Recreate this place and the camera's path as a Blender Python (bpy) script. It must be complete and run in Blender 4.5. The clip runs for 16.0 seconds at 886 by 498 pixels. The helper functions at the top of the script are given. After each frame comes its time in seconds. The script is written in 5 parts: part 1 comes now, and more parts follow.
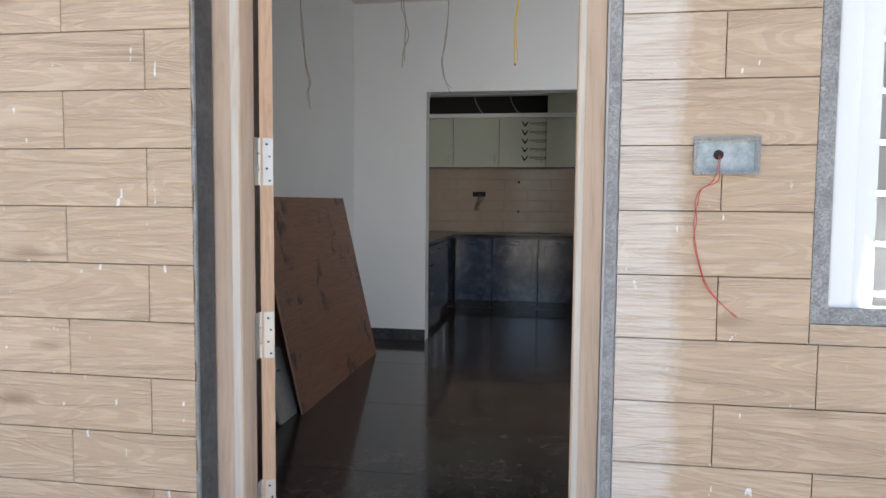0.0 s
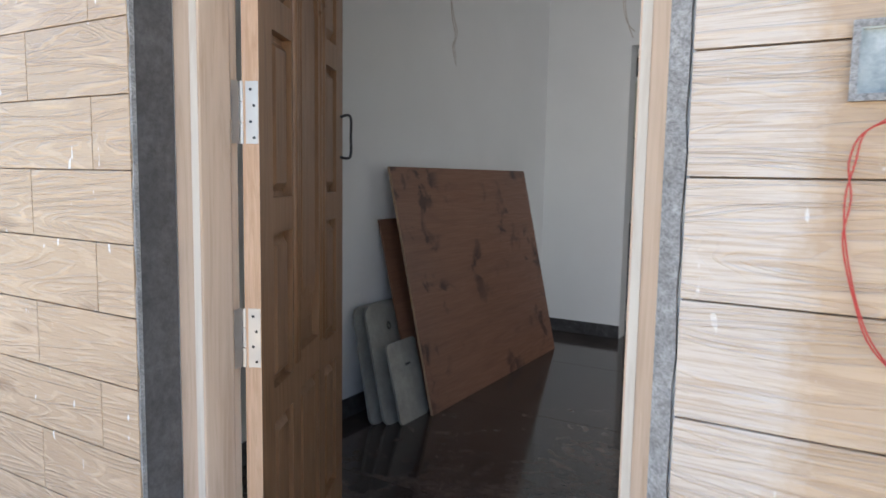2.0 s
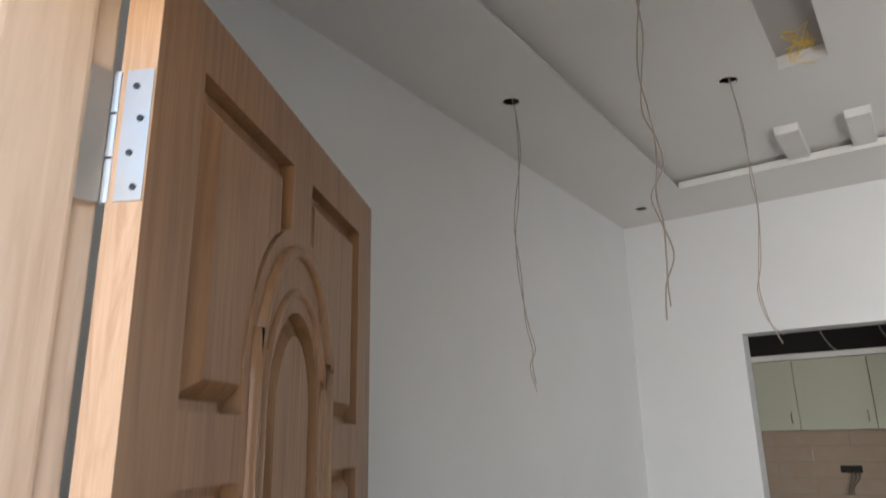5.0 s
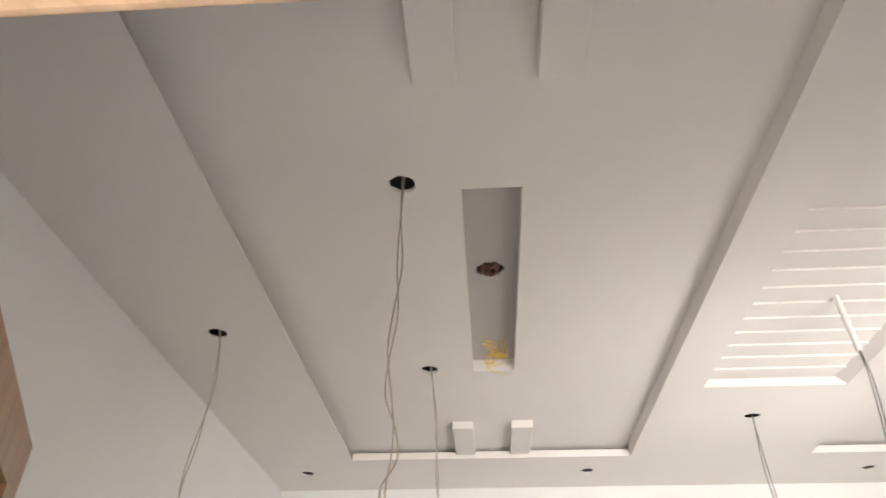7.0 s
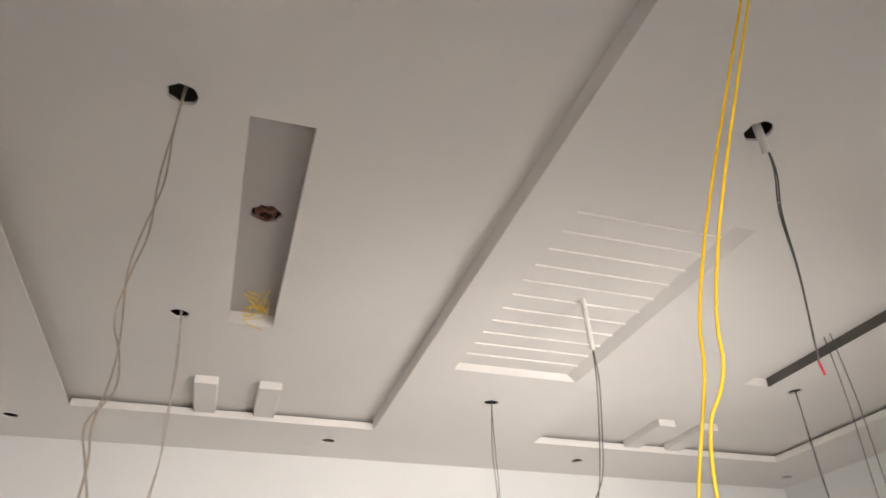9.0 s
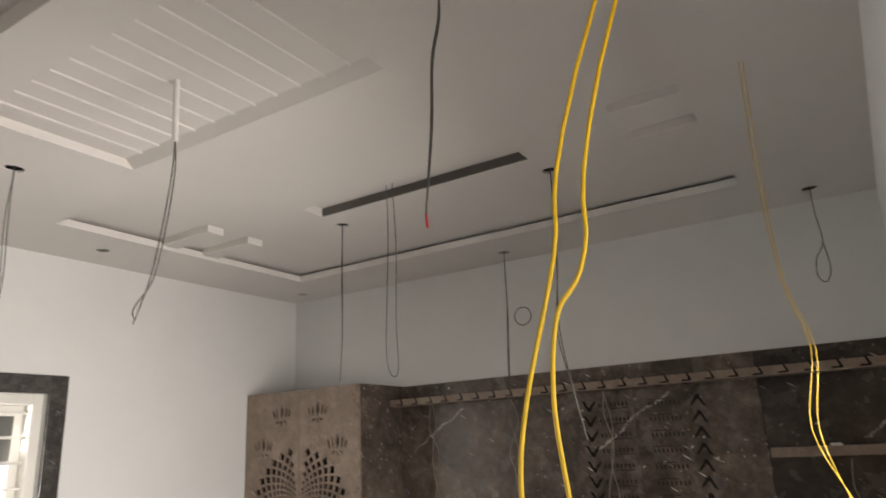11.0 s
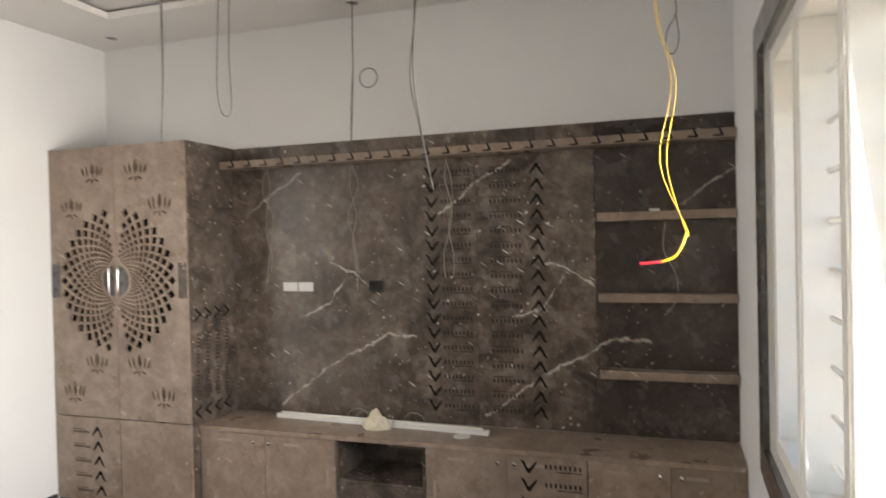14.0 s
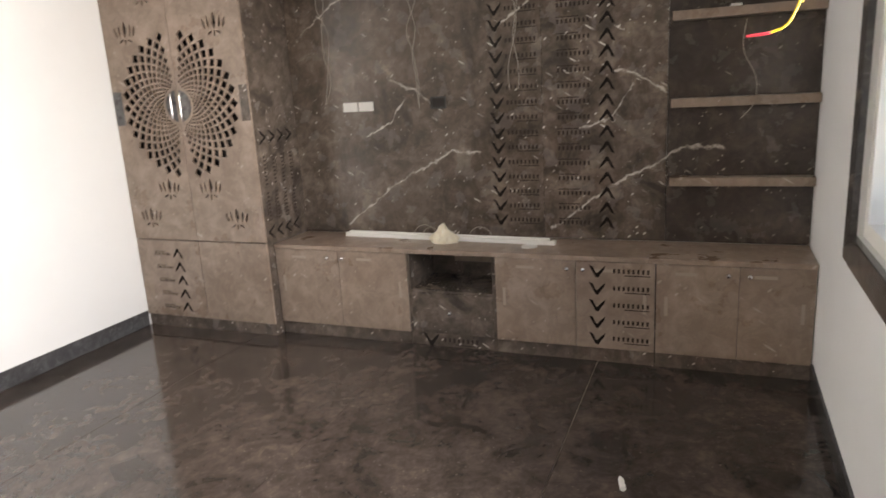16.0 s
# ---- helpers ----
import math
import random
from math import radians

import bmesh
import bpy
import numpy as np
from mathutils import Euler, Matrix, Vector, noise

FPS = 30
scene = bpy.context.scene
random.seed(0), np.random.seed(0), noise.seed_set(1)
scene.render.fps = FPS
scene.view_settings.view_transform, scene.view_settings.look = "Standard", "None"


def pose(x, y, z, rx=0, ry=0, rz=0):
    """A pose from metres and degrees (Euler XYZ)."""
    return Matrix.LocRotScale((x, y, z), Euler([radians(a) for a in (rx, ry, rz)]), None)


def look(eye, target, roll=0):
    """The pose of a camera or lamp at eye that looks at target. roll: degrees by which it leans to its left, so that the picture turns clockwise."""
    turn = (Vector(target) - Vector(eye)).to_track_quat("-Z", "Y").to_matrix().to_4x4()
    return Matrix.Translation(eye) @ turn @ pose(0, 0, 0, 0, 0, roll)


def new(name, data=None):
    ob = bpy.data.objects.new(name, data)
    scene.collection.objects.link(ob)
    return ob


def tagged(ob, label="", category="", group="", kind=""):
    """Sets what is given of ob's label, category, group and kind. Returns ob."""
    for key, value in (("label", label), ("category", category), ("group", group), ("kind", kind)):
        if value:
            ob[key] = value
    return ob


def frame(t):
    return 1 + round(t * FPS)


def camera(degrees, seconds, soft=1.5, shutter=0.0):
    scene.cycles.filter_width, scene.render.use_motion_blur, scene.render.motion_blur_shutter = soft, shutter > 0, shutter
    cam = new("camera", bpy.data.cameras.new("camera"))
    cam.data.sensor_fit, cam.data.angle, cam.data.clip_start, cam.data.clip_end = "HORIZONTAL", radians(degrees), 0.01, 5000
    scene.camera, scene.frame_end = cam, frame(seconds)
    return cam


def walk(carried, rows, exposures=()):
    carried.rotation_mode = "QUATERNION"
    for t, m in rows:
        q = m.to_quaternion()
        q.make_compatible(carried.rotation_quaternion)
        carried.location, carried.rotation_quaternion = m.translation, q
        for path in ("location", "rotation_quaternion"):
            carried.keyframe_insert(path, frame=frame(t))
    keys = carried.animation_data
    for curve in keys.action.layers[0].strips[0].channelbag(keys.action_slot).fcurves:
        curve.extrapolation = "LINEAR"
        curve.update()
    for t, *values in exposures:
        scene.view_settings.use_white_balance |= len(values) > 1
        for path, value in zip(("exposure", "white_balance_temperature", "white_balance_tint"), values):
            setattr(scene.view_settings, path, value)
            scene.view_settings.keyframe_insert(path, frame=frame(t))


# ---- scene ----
cam = camera(65.8, 16.0, shutter=0.35)
PATH = [
    (0, (0.897, -1.773, 1.24), (0.581, 0.197, 1.103), 0.5),
    (0.5, (0.956, -1.533, 1.24), (0.563, 0.42, 1.069), 1.0),
    (1, (1.073, -1.311, 1.221), (0.443, 0.576, 1.011), 1.1),
    (1.5, (1.21, -1.1, 1.229), (0.403, 0.714, 0.987), 2.4),
    (2, (1.243, -0.94, 1.219), (0.229, 0.771, 1.007), 1.0),
    (2.5, (1.202, -0.772, 1.233), (0.069, 0.871, 1.105), 1.9),
    (3, (1.129, -0.651, 1.258), (-0.081, 0.94, 1.203), -0.9),
    (3.2, (1.113, -0.608, 1.271), (-0.113, 0.972, 1.278), -1.1),
    (5.3, (0.586, -0.085, 1.649), (-0.41, 1.504, 2.345), -2.5),
    (5.5, (0.559, -0.077, 1.665), (-0.282, 1.556, 2.457), -2.3),
    (6, (0.471, -0.065, 1.706), (-0.091, 1.592, 2.674), -1.4),
    (6.5, (0.419, -0.057, 1.733), (0.063, 1.589, 2.812), 1.3),
    (7, (0.409, -0.05, 1.744), (0.298, 1.576, 2.903), 0.3),
    (7.5, (0.392, -0.034, 1.747), (0.428, 1.585, 2.918), 0.3),
    (8, (0.393, -0.017, 1.736), (0.628, 1.608, 2.877), -0.6),
    (8.5, (0.431, 0.006, 1.725), (0.826, 1.644, 2.802), -1.9),
    (9, (0.433, 0.066, 1.727), (0.946, 1.651, 2.834), -1.4),
    (9.5, (0.436, 0.169, 1.782), (1.167, 1.716, 2.817), -2.0),
    (10, (0.439, 0.224, 1.852), (1.466, 1.686, 2.749), -1.1),
    (10.2, (0.445, 0.251, 1.877), (1.649, 1.628, 2.687), -1.9),
    (12.3, (0.374, 0.378, 1.724), (2.149, 1.229, 2.08), -0.1),
    (12.5, (0.406, 0.361, 1.719), (2.177, 1.236, 2.033), 0.3),
    (13, (0.497, 0.397, 1.681), (2.273, 1.301, 1.846), -0.3),
    (13.5, (0.555, 0.434, 1.66), (2.347, 1.32, 1.725), -0.0),
    (14, (0.594, 0.502, 1.625), (2.487, 1.145, 1.6), -1.3),
    (14.5, (0.555, 0.652, 1.569), (2.502, 1.069, 1.378), -2.9),
    (15, (0.53, 0.696, 1.519), (2.44, 1.176, 1.166), -3.6),
    (15.5, (0.516, 0.683, 1.488), (2.386, 1.271, 1.094), -4.6),
    (16, (0.516, 0.662, 1.466), (2.317, 1.396, 0.999), -3.3),
]
walk(cam, [(t, look(e, g, r)) for t, e, g, r in PATH],
     exposures=[(0, 1.4, 6450, 10), (1.0, 1.6, 6450, 10), (2.5, 1.5, 6400, 10), (3.2, 1.45, 6500, 10), (5.3, 2.2, 6800, 10), (6.5, 2.65, 7300, 13), (7.0, 2.85, 7300, 13), (7.5, 2.85, 7300, 13), (9.0, 2.5, 7300, 13), (9.5, 2.2, 7300, 13), (10.0, 1.9, 7400, 14), (10.2, 1.85, 7400, 13), (12.3, 2.15, 7600, 13), (13, 2.4, 7400, 12), (13.5, 2.5, 7300, 12), (14.5, 3.0, 7500, 12), (16, 2.9, 7400, 14)])

# ---- world and light ----
world = bpy.data.worlds.new("sky")
scene.world = world
world.use_nodes = True
wn = world.node_tree.nodes
wn.clear()
sky = wn.new("ShaderNodeTexSky")
sky.sky_type = "NISHITA"
sky.sun_disc = False
sky.sun_elevation = radians(61)
sky.sun_rotation = radians(77)
sky_bg = wn.new("ShaderNodeBackground")
sky_bg.inputs["Strength"].default_value = 0.15
sky_out = wn.new("ShaderNodeOutputWorld")
world.node_tree.links.new(sky.outputs[0], sky_bg.inputs[0])
world.node_tree.links.new(sky_bg.outputs[0], sky_out.inputs[0])

sun_data = bpy.data.lights.new("sun", "SUN")
sun_data.energy = 5.0
sun_data.angle = radians(0.6)
sun_data.color = (1.0, 0.94, 0.85)
sun = new("sun", sun_data)
sun.matrix_world = look((0, 0, 20), (-0.47, -0.11, 20 - 0.87))


def daylight(name, eye, target, w, h, power, color, spread):
    """Sky light that comes in through a window opening."""
    d = bpy.data.lights.new(name, "AREA")
    d.shape, d.size, d.size_y, d.energy, d.color, d.spread = "RECTANGLE", w, h, power, color, radians(spread)
    o = new(name, d)
    o.matrix_world = look(eye, target)
    return o


daylight("window_daylight", (2.37, 0.196, 1.52), (1.98, 2.2, 1.28), 1.5, 1.05, 12, (0.97, 0.98, 1.0), 104)
daylight("back_window_daylight", (2.0, 4.35, 1.6), (2.0, 2.0, 1.2), 0.8, 1.1, 4, (0.97, 0.98, 1.0), 130)

# ---- materials ----


def material(name, base, rough=0.5, metal=0.0, spec=0.5):
    m = bpy.data.materials.new(name)
    m.use_nodes = True
    b = m.node_tree.nodes["Principled BSDF"]
    b.inputs["Base Color"].default_value = (*base, 1)
    b.inputs["Roughness"].default_value = rough
    b.inputs["Metallic"].default_value = metal
    b.inputs["Specular IOR Level"].default_value = spec
    return m


class Nodes:
    """Short hand for building a node tree."""

    def __init__(self, m):
        self.t = m.node_tree
        self.b = self.t.nodes["Principled BSDF"]
        self.coord = self.t.nodes.new("ShaderNodeTexCoord")
        self.info = self.t.nodes.new("ShaderNodeObjectInfo")

    def add(self, kind, **inputs):
        n = self.t.nodes.new(kind)
        for k, v in inputs.items():
            self.put(n, k.replace("_", " "), v)
        return n

    def put(self, n, k, v):
        if isinstance(v, bpy.types.NodeSocket):
            self.t.links.new(v, n.inputs[k])
        else:
            n.inputs[k].default_value = v

    def mapped(self, scale, spread=0.0, socket="Object"):
        """Coordinates in metres, shifted at random from object to object."""
        mp = self.t.nodes.new("ShaderNodeMapping")
        mp.inputs["Scale"].default_value = scale
        if spread:
            c = self.t.nodes.new("ShaderNodeVectorMath")
            c.operation = "SCALE"
            self.t.links.new(self.info.outputs["Random"], c.inputs["Scale"])
            c.inputs[0].default_value = (spread, spread * 0.7, spread * 1.3)
            self.t.links.new(c.outputs[0], mp.inputs["Location"])
        self.t.links.new(self.coord.outputs[socket], mp.inputs["Vector"])
        return mp.outputs[0]

    def noise(self, vec, scale, detail=4, rough=0.6, dist=0.0):
        return self.add("ShaderNodeTexNoise", Vector=vec, Scale=scale, Detail=detail, Roughness=rough, Distortion=dist).outputs["Fac"]

    def ramp(self, fac, *stops):
        r = self.t.nodes.new("ShaderNodeValToRGB")
        e = r.color_ramp.elements
        while len(e) < len(stops):
            e.new(0.5)
        for s, (p, c) in zip(e, stops):
            s.position, s.color = p, (*c, 1) if len(c) == 3 else c
        self.t.links.new(fac, r.inputs[0])
        return r.outputs[0]

    def mix(self, fac, a, b, mode="MIX"):
        n = self.t.nodes.new("ShaderNodeMix")
        n.data_type, n.blend_type = "RGBA", mode
        for k, v in ((0, fac), (6, a), (7, b)):
            if isinstance(v, bpy.types.NodeSocket):
                self.t.links.new(v, n.inputs[k])
            else:
                n.inputs[k].default_value = v if k == 0 else (*v, 1)
        return n.outputs[2]

    def bump(self, height, strength=0.3, distance=0.002):
        n = self.add("ShaderNodeBump", Strength=strength, Distance=distance, Height=height)
        self.t.links.new(n.outputs[0], self.b.inputs["Normal"])

    def color(self, sock):
        self.t.links.new(sock, self.b.inputs["Base Color"])

    def rough(self, sock):
        self.t.links.new(sock, self.b.inputs["Roughness"])


def g(v):
    return (v, v, v)


def wood(name, light, dark, axis, rough=0.5, grain=1.0, spread=9.0, bump=0.25, stain=0.35, fleck=0.35):
    m = material(name, light, rough)
    n = Nodes(m)
    sc = [14 * grain] * 3
    sc[axis] = 1.1 * grain
    v = n.mapped(sc, spread)
    big = n.noise(v, 0.7, 3, 0.55, 1.6)
    rings = n.noise(v, 2.2, 5, 0.65, 2.2)
    fs = [160] * 3
    fs[axis] = 5
    fine = n.noise(n.mapped(fs, spread), 1.0, 3, 0.6)
    c = n.ramp(rings, (0.28, dark), (0.5, light), (0.75, [min(1, a * 1.12) for a in light]))
    c = n.mix(n.ramp(big, (0.35, g(stain)), (0.62, g(0))), c, [a * 0.72 for a in light])
    c = n.mix(n.ramp(fine, (0.42, g(fleck)), (0.6, g(0))), c, dark)
    n.color(c)
    n.rough(n.ramp(fine, (0.3, g(rough + 0.12)), (0.7, g(rough - 0.05))))
    n.bump(fine, bump, 0.0012)
    return m


def stone(name, base, cloud, vein, rough, vein_amount=0.5, scale=1.0, spread=6.0, curls=True, sheet=0.0):
    """Polished marble print: clouds, sharp pale veins and short flecks."""
    m = material(name, base, rough)
    n = Nodes(m)
    v = n.mapped((scale,) * 3, spread)
    c = n.ramp(n.noise(v, 2.2, 7, 0.65, 0.8), (0.34, base), (0.66, cloud))
    c = n.mix(n.ramp(n.noise(v, 9, 6, 0.7, 0.5), (0.4, g(0.55)), (0.65, g(0))), c, [a * 0.55 for a in base])
    def slanted(turn, along, across):
        r = n.t.nodes.new("ShaderNodeMapping")
        r.vector_type = "TEXTURE"
        r.inputs["Rotation"].default_value = (radians(turn), radians(turn * 0.4), radians(turn * 0.5))
        r.inputs["Scale"].default_value = (1 / across, 1 / along, 1 / across)
        n.t.links.new(v, r.inputs["Vector"])
        return r.outputs[0]

    for turn, along, across, dist, wid, amt, gs, g0 in () if not curls else ((-36, 0.35, 1.5, 0.18, 0.005, 0.6, 1.2, 0.52), (-50, 1.8, 6.0, 0.25, 0.012, 0.8, 3.8, 0.55), (28, 1.7, 5.6, 0.2, 0.010, 0.7, 3.1, 0.56)):
        gt = n.ramp(n.noise(v, gs, 2), (g0, g(0)), (g0 + 0.07, g(1)))
        ln = n.ramp(n.noise(slanted(turn, along, across), 1.0, 3, 0.5, dist), (0.5 - wid, g(0)), (0.5, g(vein_amount * amt)), (0.5 + wid, g(0)))
        c = n.mix(n.mix(1.0, ln, gt, "MULTIPLY"), c, vein)
    layers = ((-38, 1.2, 15.0, 2.6, 0.45), (33, 1.5, 18.0, 2.1, 0.47), (-62, 1.9, 24.0, 3.0, 0.48)) if not curls else ((-42, 2.3, 17.0, 2.6, 0.47),)
    for turn, along, across, gs, g0 in layers:
        fl = n.add("ShaderNodeTexVoronoi", Vector=slanted(turn, along, across), Scale=1.0)
        fg = n.ramp(n.noise(v, gs, 2), (g0, g(0)), (g0 + 0.11, g(1)))
        c = n.mix(n.mix(1.0, n.ramp(fl.outputs["Distance"], (0.07, g(vein_amount)), (0.13, g(0))), fg, "MULTIPLY"), c, vein)
    if sheet:
        # bold broken veins of the printed sheet, which repeat along the wall at the sheet's width
        pos = n.t.nodes.new("ShaderNodeNewGeometry").outputs["Position"]
        warp = n.noise(pos, 9, 4, 0.65)
        sep = n.add("ShaderNodeSeparateXYZ", Vector=pos)

        def calc(op, a, b):
            k = n.t.nodes.new("ShaderNodeMath")
            k.operation = op
            n.put(k, 0, a)
            n.put(k, 1, b)
            return k.outputs[0]

        high = calc("ADD", sep.outputs["Z"], calc("MULTIPLY", calc("SUBTRACT", warp, 0.5), 0.11))
        for y0, line in ((2.90, ((0.05, 0.633), (0.305, 0.876), (0.60, 1.087), (0.73, 1.072))), (3.20, ((0.08, 1.78), (0.24, 1.93), (0.40, 2.06))),
                         (2.62, ((0.10, 1.50), (0.22, 1.44), (0.30, 1.36))), (3.05, ((0.30, 1.18), (0.42, 1.25), (0.50, 1.40)))):
            along = calc("FRACT", calc("DIVIDE", calc("SUBTRACT", y0, sep.outputs["Y"]), sheet), 0.0)
            mid = calc("MULTIPLY", n.ramp(along, *[(p, g(z / 2.5)) for p, z in line]), 2.5)
            off = calc("ABSOLUTE", calc("SUBTRACT", high, mid), 0.0)
            ends = n.ramp(along, (line[0][0] - 0.01, g(0)), (line[0][0], g(1)), (line[-1][0], g(1)), (line[-1][0] + 0.01, g(0)))
            broken = n.ramp(n.noise(pos, 13, 3, 0.7), (0.36, g(0.1)), (0.55, g(1)))
            line_in = n.ramp(off, (0.003, g(0.75)), (0.009, g(0)))
            c = n.mix(n.mix(1.0, n.mix(1.0, line_in, ends, "MULTIPLY"), broken, "MULTIPLY"), c, vein)
    n.color(c)
    n.rough(n.ramp(n.noise(v, 4, 5), (0.3, g(rough * 0.75)), (0.7, g(rough * 1.5))))
    return m


def plaster(name, base, rough=0.75, blotch=0.06, bump=0.12):
    m = material(name, base, rough, spec=0.3)
    n = Nodes(m)
    v = n.mapped((1, 1, 1))
    c = n.mix(n.ramp(n.noise(v, 1.4, 5, 0.6), (0.35, g(0.0)), (0.7, g(1.0))), base, [a * (1 - blotch) for a in base])
    c = n.mix(n.ramp(n.noise(v, 16, 4, 0.7), (0.62, g(0)), (0.8, g(0.25))), c, [a * 0.9 for a in base])
    n.color(c)
    n.bump(n.noise(v, 60, 4, 0.6), bump, 0.002)
    return m


def speckled(name, a, b, scale, rough=0.8, bump=0.6):
    m = material(name, a, rough, spec=0.3)
    n = Nodes(m)
    v = n.mapped((1, 1, 1), 5)
    f = n.noise(v, scale, 5, 0.75)
    c = n.ramp(f, (0.36, a), (0.64, b))
    c = n.mix(n.ramp(n.noise(v, scale * 0.12, 4), (0.35, g(0.5)), (0.65, g(0))), c, [x * 0.55 for x in a])
    n.color(c)
    n.bump(f, bump, 0.004)
    return m


def dusty(name, base, rough, metal=0.0, amount=0.3, dust=(0.5, 0.47, 0.43)):
    m = material(name, base, rough, metal)
    n = Nodes(m)
    v = n.mapped((1, 1, 1), 4)
    n.color(n.mix(n.ramp(n.noise(v, 7, 6, 0.7), (0.45, g(0)), (0.8, g(amount))), base, dust))
    n.rough(n.ramp(n.noise(v, 22, 4), (0.3, g(max(0.03, rough - 0.06))), (0.75, g(min(1, rough + 0.2)))))
    return m


def plank_tile():
    """Wood-look glazed wall tile: cathedral grain, knots, raised glossy grain, paint spots, pale band beside the door.
    """
    m = material("wood_look_tile", (0.56, 0.42, 0.29), 0.28, spec=0.5)
    n = Nodes(m)
    v = n.mapped((1.9, 6, 13), 11)
    warp = n.noise(v, 0.75, 2, 0.45, 1.1)
    w = n.add("ShaderNodeMath", Value=warp)
    w.operation = "MULTIPLY"
    w.inputs[1].default_value = 95.0
    s = n.t.nodes.new("ShaderNodeMath")
    s.operation = "SINE"
    n.t.links.new(w.outputs[0], s.inputs[0])
    rings = n.ramp(s.outputs[0], (0.0, g(0.0)), (0.35, g(0.45)), (1.0, g(1.0)))
    fine = n.noise(n.mapped((6, 60, 230), 11), 1.0, 4, 0.7, 0.4)
    tone = n.ramp(n.noise(n.mapped((1.2, 1, 7), 5), 1.0, 2), (0.35, g(0)), (0.65, g(1)))
    c = n.mix(tone, (0.535, 0.385, 0.25), (0.60, 0.44, 0.295))
    c = n.mix(n.ramp(s.outputs[0], (0.0, g(0.26)), (0.30, g(0))), c, (0.36, 0.235, 0.14))
    c = n.mix(n.ramp(fine, (0.34, g(0.55)), (0.52, g(0))), c, (0.36, 0.24, 0.15))
    knot = n.add("ShaderNodeTexVoronoi", Vector=n.mapped((1.9, 1, 6.5), 13), Scale=1.0)
    c = n.mix(n.ramp(knot.outputs["Distance"], (0.03, g(0.8)), (0.17, g(0))), c, (0.27, 0.165, 0.095))
    drip = n.ramp(n.noise(n.mapped((42, 1, 15), 7), 1.0, 2, 0.5), (0.725, g(0)), (0.745, g(0.9)))
    c = n.mix(drip, c, (0.80, 0.77, 0.71))
    # pale band with an uneven edge on the tiles next to the door
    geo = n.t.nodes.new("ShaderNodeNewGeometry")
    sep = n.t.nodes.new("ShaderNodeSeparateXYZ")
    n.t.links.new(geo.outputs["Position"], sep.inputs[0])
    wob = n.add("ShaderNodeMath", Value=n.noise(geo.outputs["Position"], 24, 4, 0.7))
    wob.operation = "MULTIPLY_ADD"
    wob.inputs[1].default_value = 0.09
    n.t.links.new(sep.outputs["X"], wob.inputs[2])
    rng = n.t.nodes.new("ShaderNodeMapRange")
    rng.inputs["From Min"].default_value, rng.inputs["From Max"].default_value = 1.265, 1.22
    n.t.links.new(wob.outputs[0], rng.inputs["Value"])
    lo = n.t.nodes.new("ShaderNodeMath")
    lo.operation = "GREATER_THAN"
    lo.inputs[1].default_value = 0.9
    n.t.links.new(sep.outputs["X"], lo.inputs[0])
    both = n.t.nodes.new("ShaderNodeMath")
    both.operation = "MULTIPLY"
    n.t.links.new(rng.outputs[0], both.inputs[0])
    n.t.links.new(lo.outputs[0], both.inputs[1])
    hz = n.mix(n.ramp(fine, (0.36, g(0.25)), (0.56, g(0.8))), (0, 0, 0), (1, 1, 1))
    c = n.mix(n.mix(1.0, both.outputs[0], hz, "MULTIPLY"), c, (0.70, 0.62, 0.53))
    n.color(c)
    n.rough(n.ramp(fine, (0.3, g(0.34)), (0.62, g(0.13))))
    add = n.mix(0.5, fine, rings)
    n.bump(add, 0.9, 0.0034)
    return m


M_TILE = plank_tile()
M_WALL = plaster("interior_wall_paint", (0.77, 0.78, 0.78), 0.6, 0.05)
M_CEIL = plaster("gypsum_ceiling_paint", (0.79, 0.77, 0.75), 0.8, 0.04, 0.06)
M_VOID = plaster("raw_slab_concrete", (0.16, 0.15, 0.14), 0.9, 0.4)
M_CEMENT = speckled("rough_cement", (0.22, 0.21, 0.195), (0.50, 0.48, 0.45), 190)
M_REVEAL = speckled("dark_cement_reveal", (0.082, 0.076, 0.071), (0.135, 0.127, 0.12), 45, 0.85, 0.3)
M_PLAIN = plaster("outer_wall_render", (0.6, 0.57, 0.52), 0.85, 0.12)
M_FRAME = wood("raw_frame_wood", (0.66, 0.49, 0.35), (0.50, 0.335, 0.215), 2, 0.6, 0.55, bump=0.15, fleck=0.12)
M_SAP = wood("weathered_sapwood", (0.74, 0.66, 0.55), (0.60, 0.50, 0.39), 2, 0.7, 0.5, fleck=0.1)
M_DOOR = wood("teak_door", (0.265, 0.140, 0.067), (0.165, 0.079, 0.036), 2, 0.38, 0.55, bump=0.1, fleck=0.16)
M_EDGE = wood("sawn_door_edge", (0.66, 0.43, 0.27), (0.50, 0.29, 0.16), 2, 0.5, 1.2, stain=0.15)
M_PLY = wood("shuttering_plywood", (0.235, 0.115, 0.07), (0.175, 0.082, 0.05), 1, 0.45, 0.35, bump=0.08)
M_PLYEDGE = wood("plywood_edge", (0.42, 0.28, 0.18), (0.2, 0.12, 0.07), 1, 0.7, 2.0)
M_FLOOR = stone("polished_floor_tile", (0.034, 0.027, 0.024), (0.118, 0.090, 0.077), (0.30, 0.25, 0.22), 0.09, 0.3, 2.1, curls=False)
M_GROUT = material("pale_grout", (0.30, 0.26, 0.22), 0.8)
M_SKIRT = stone("skirting_granite", (0.055, 0.055, 0.058), (0.10, 0.10, 0.105), (0.3, 0.3, 0.3), 0.16, 0.35, 3.0)
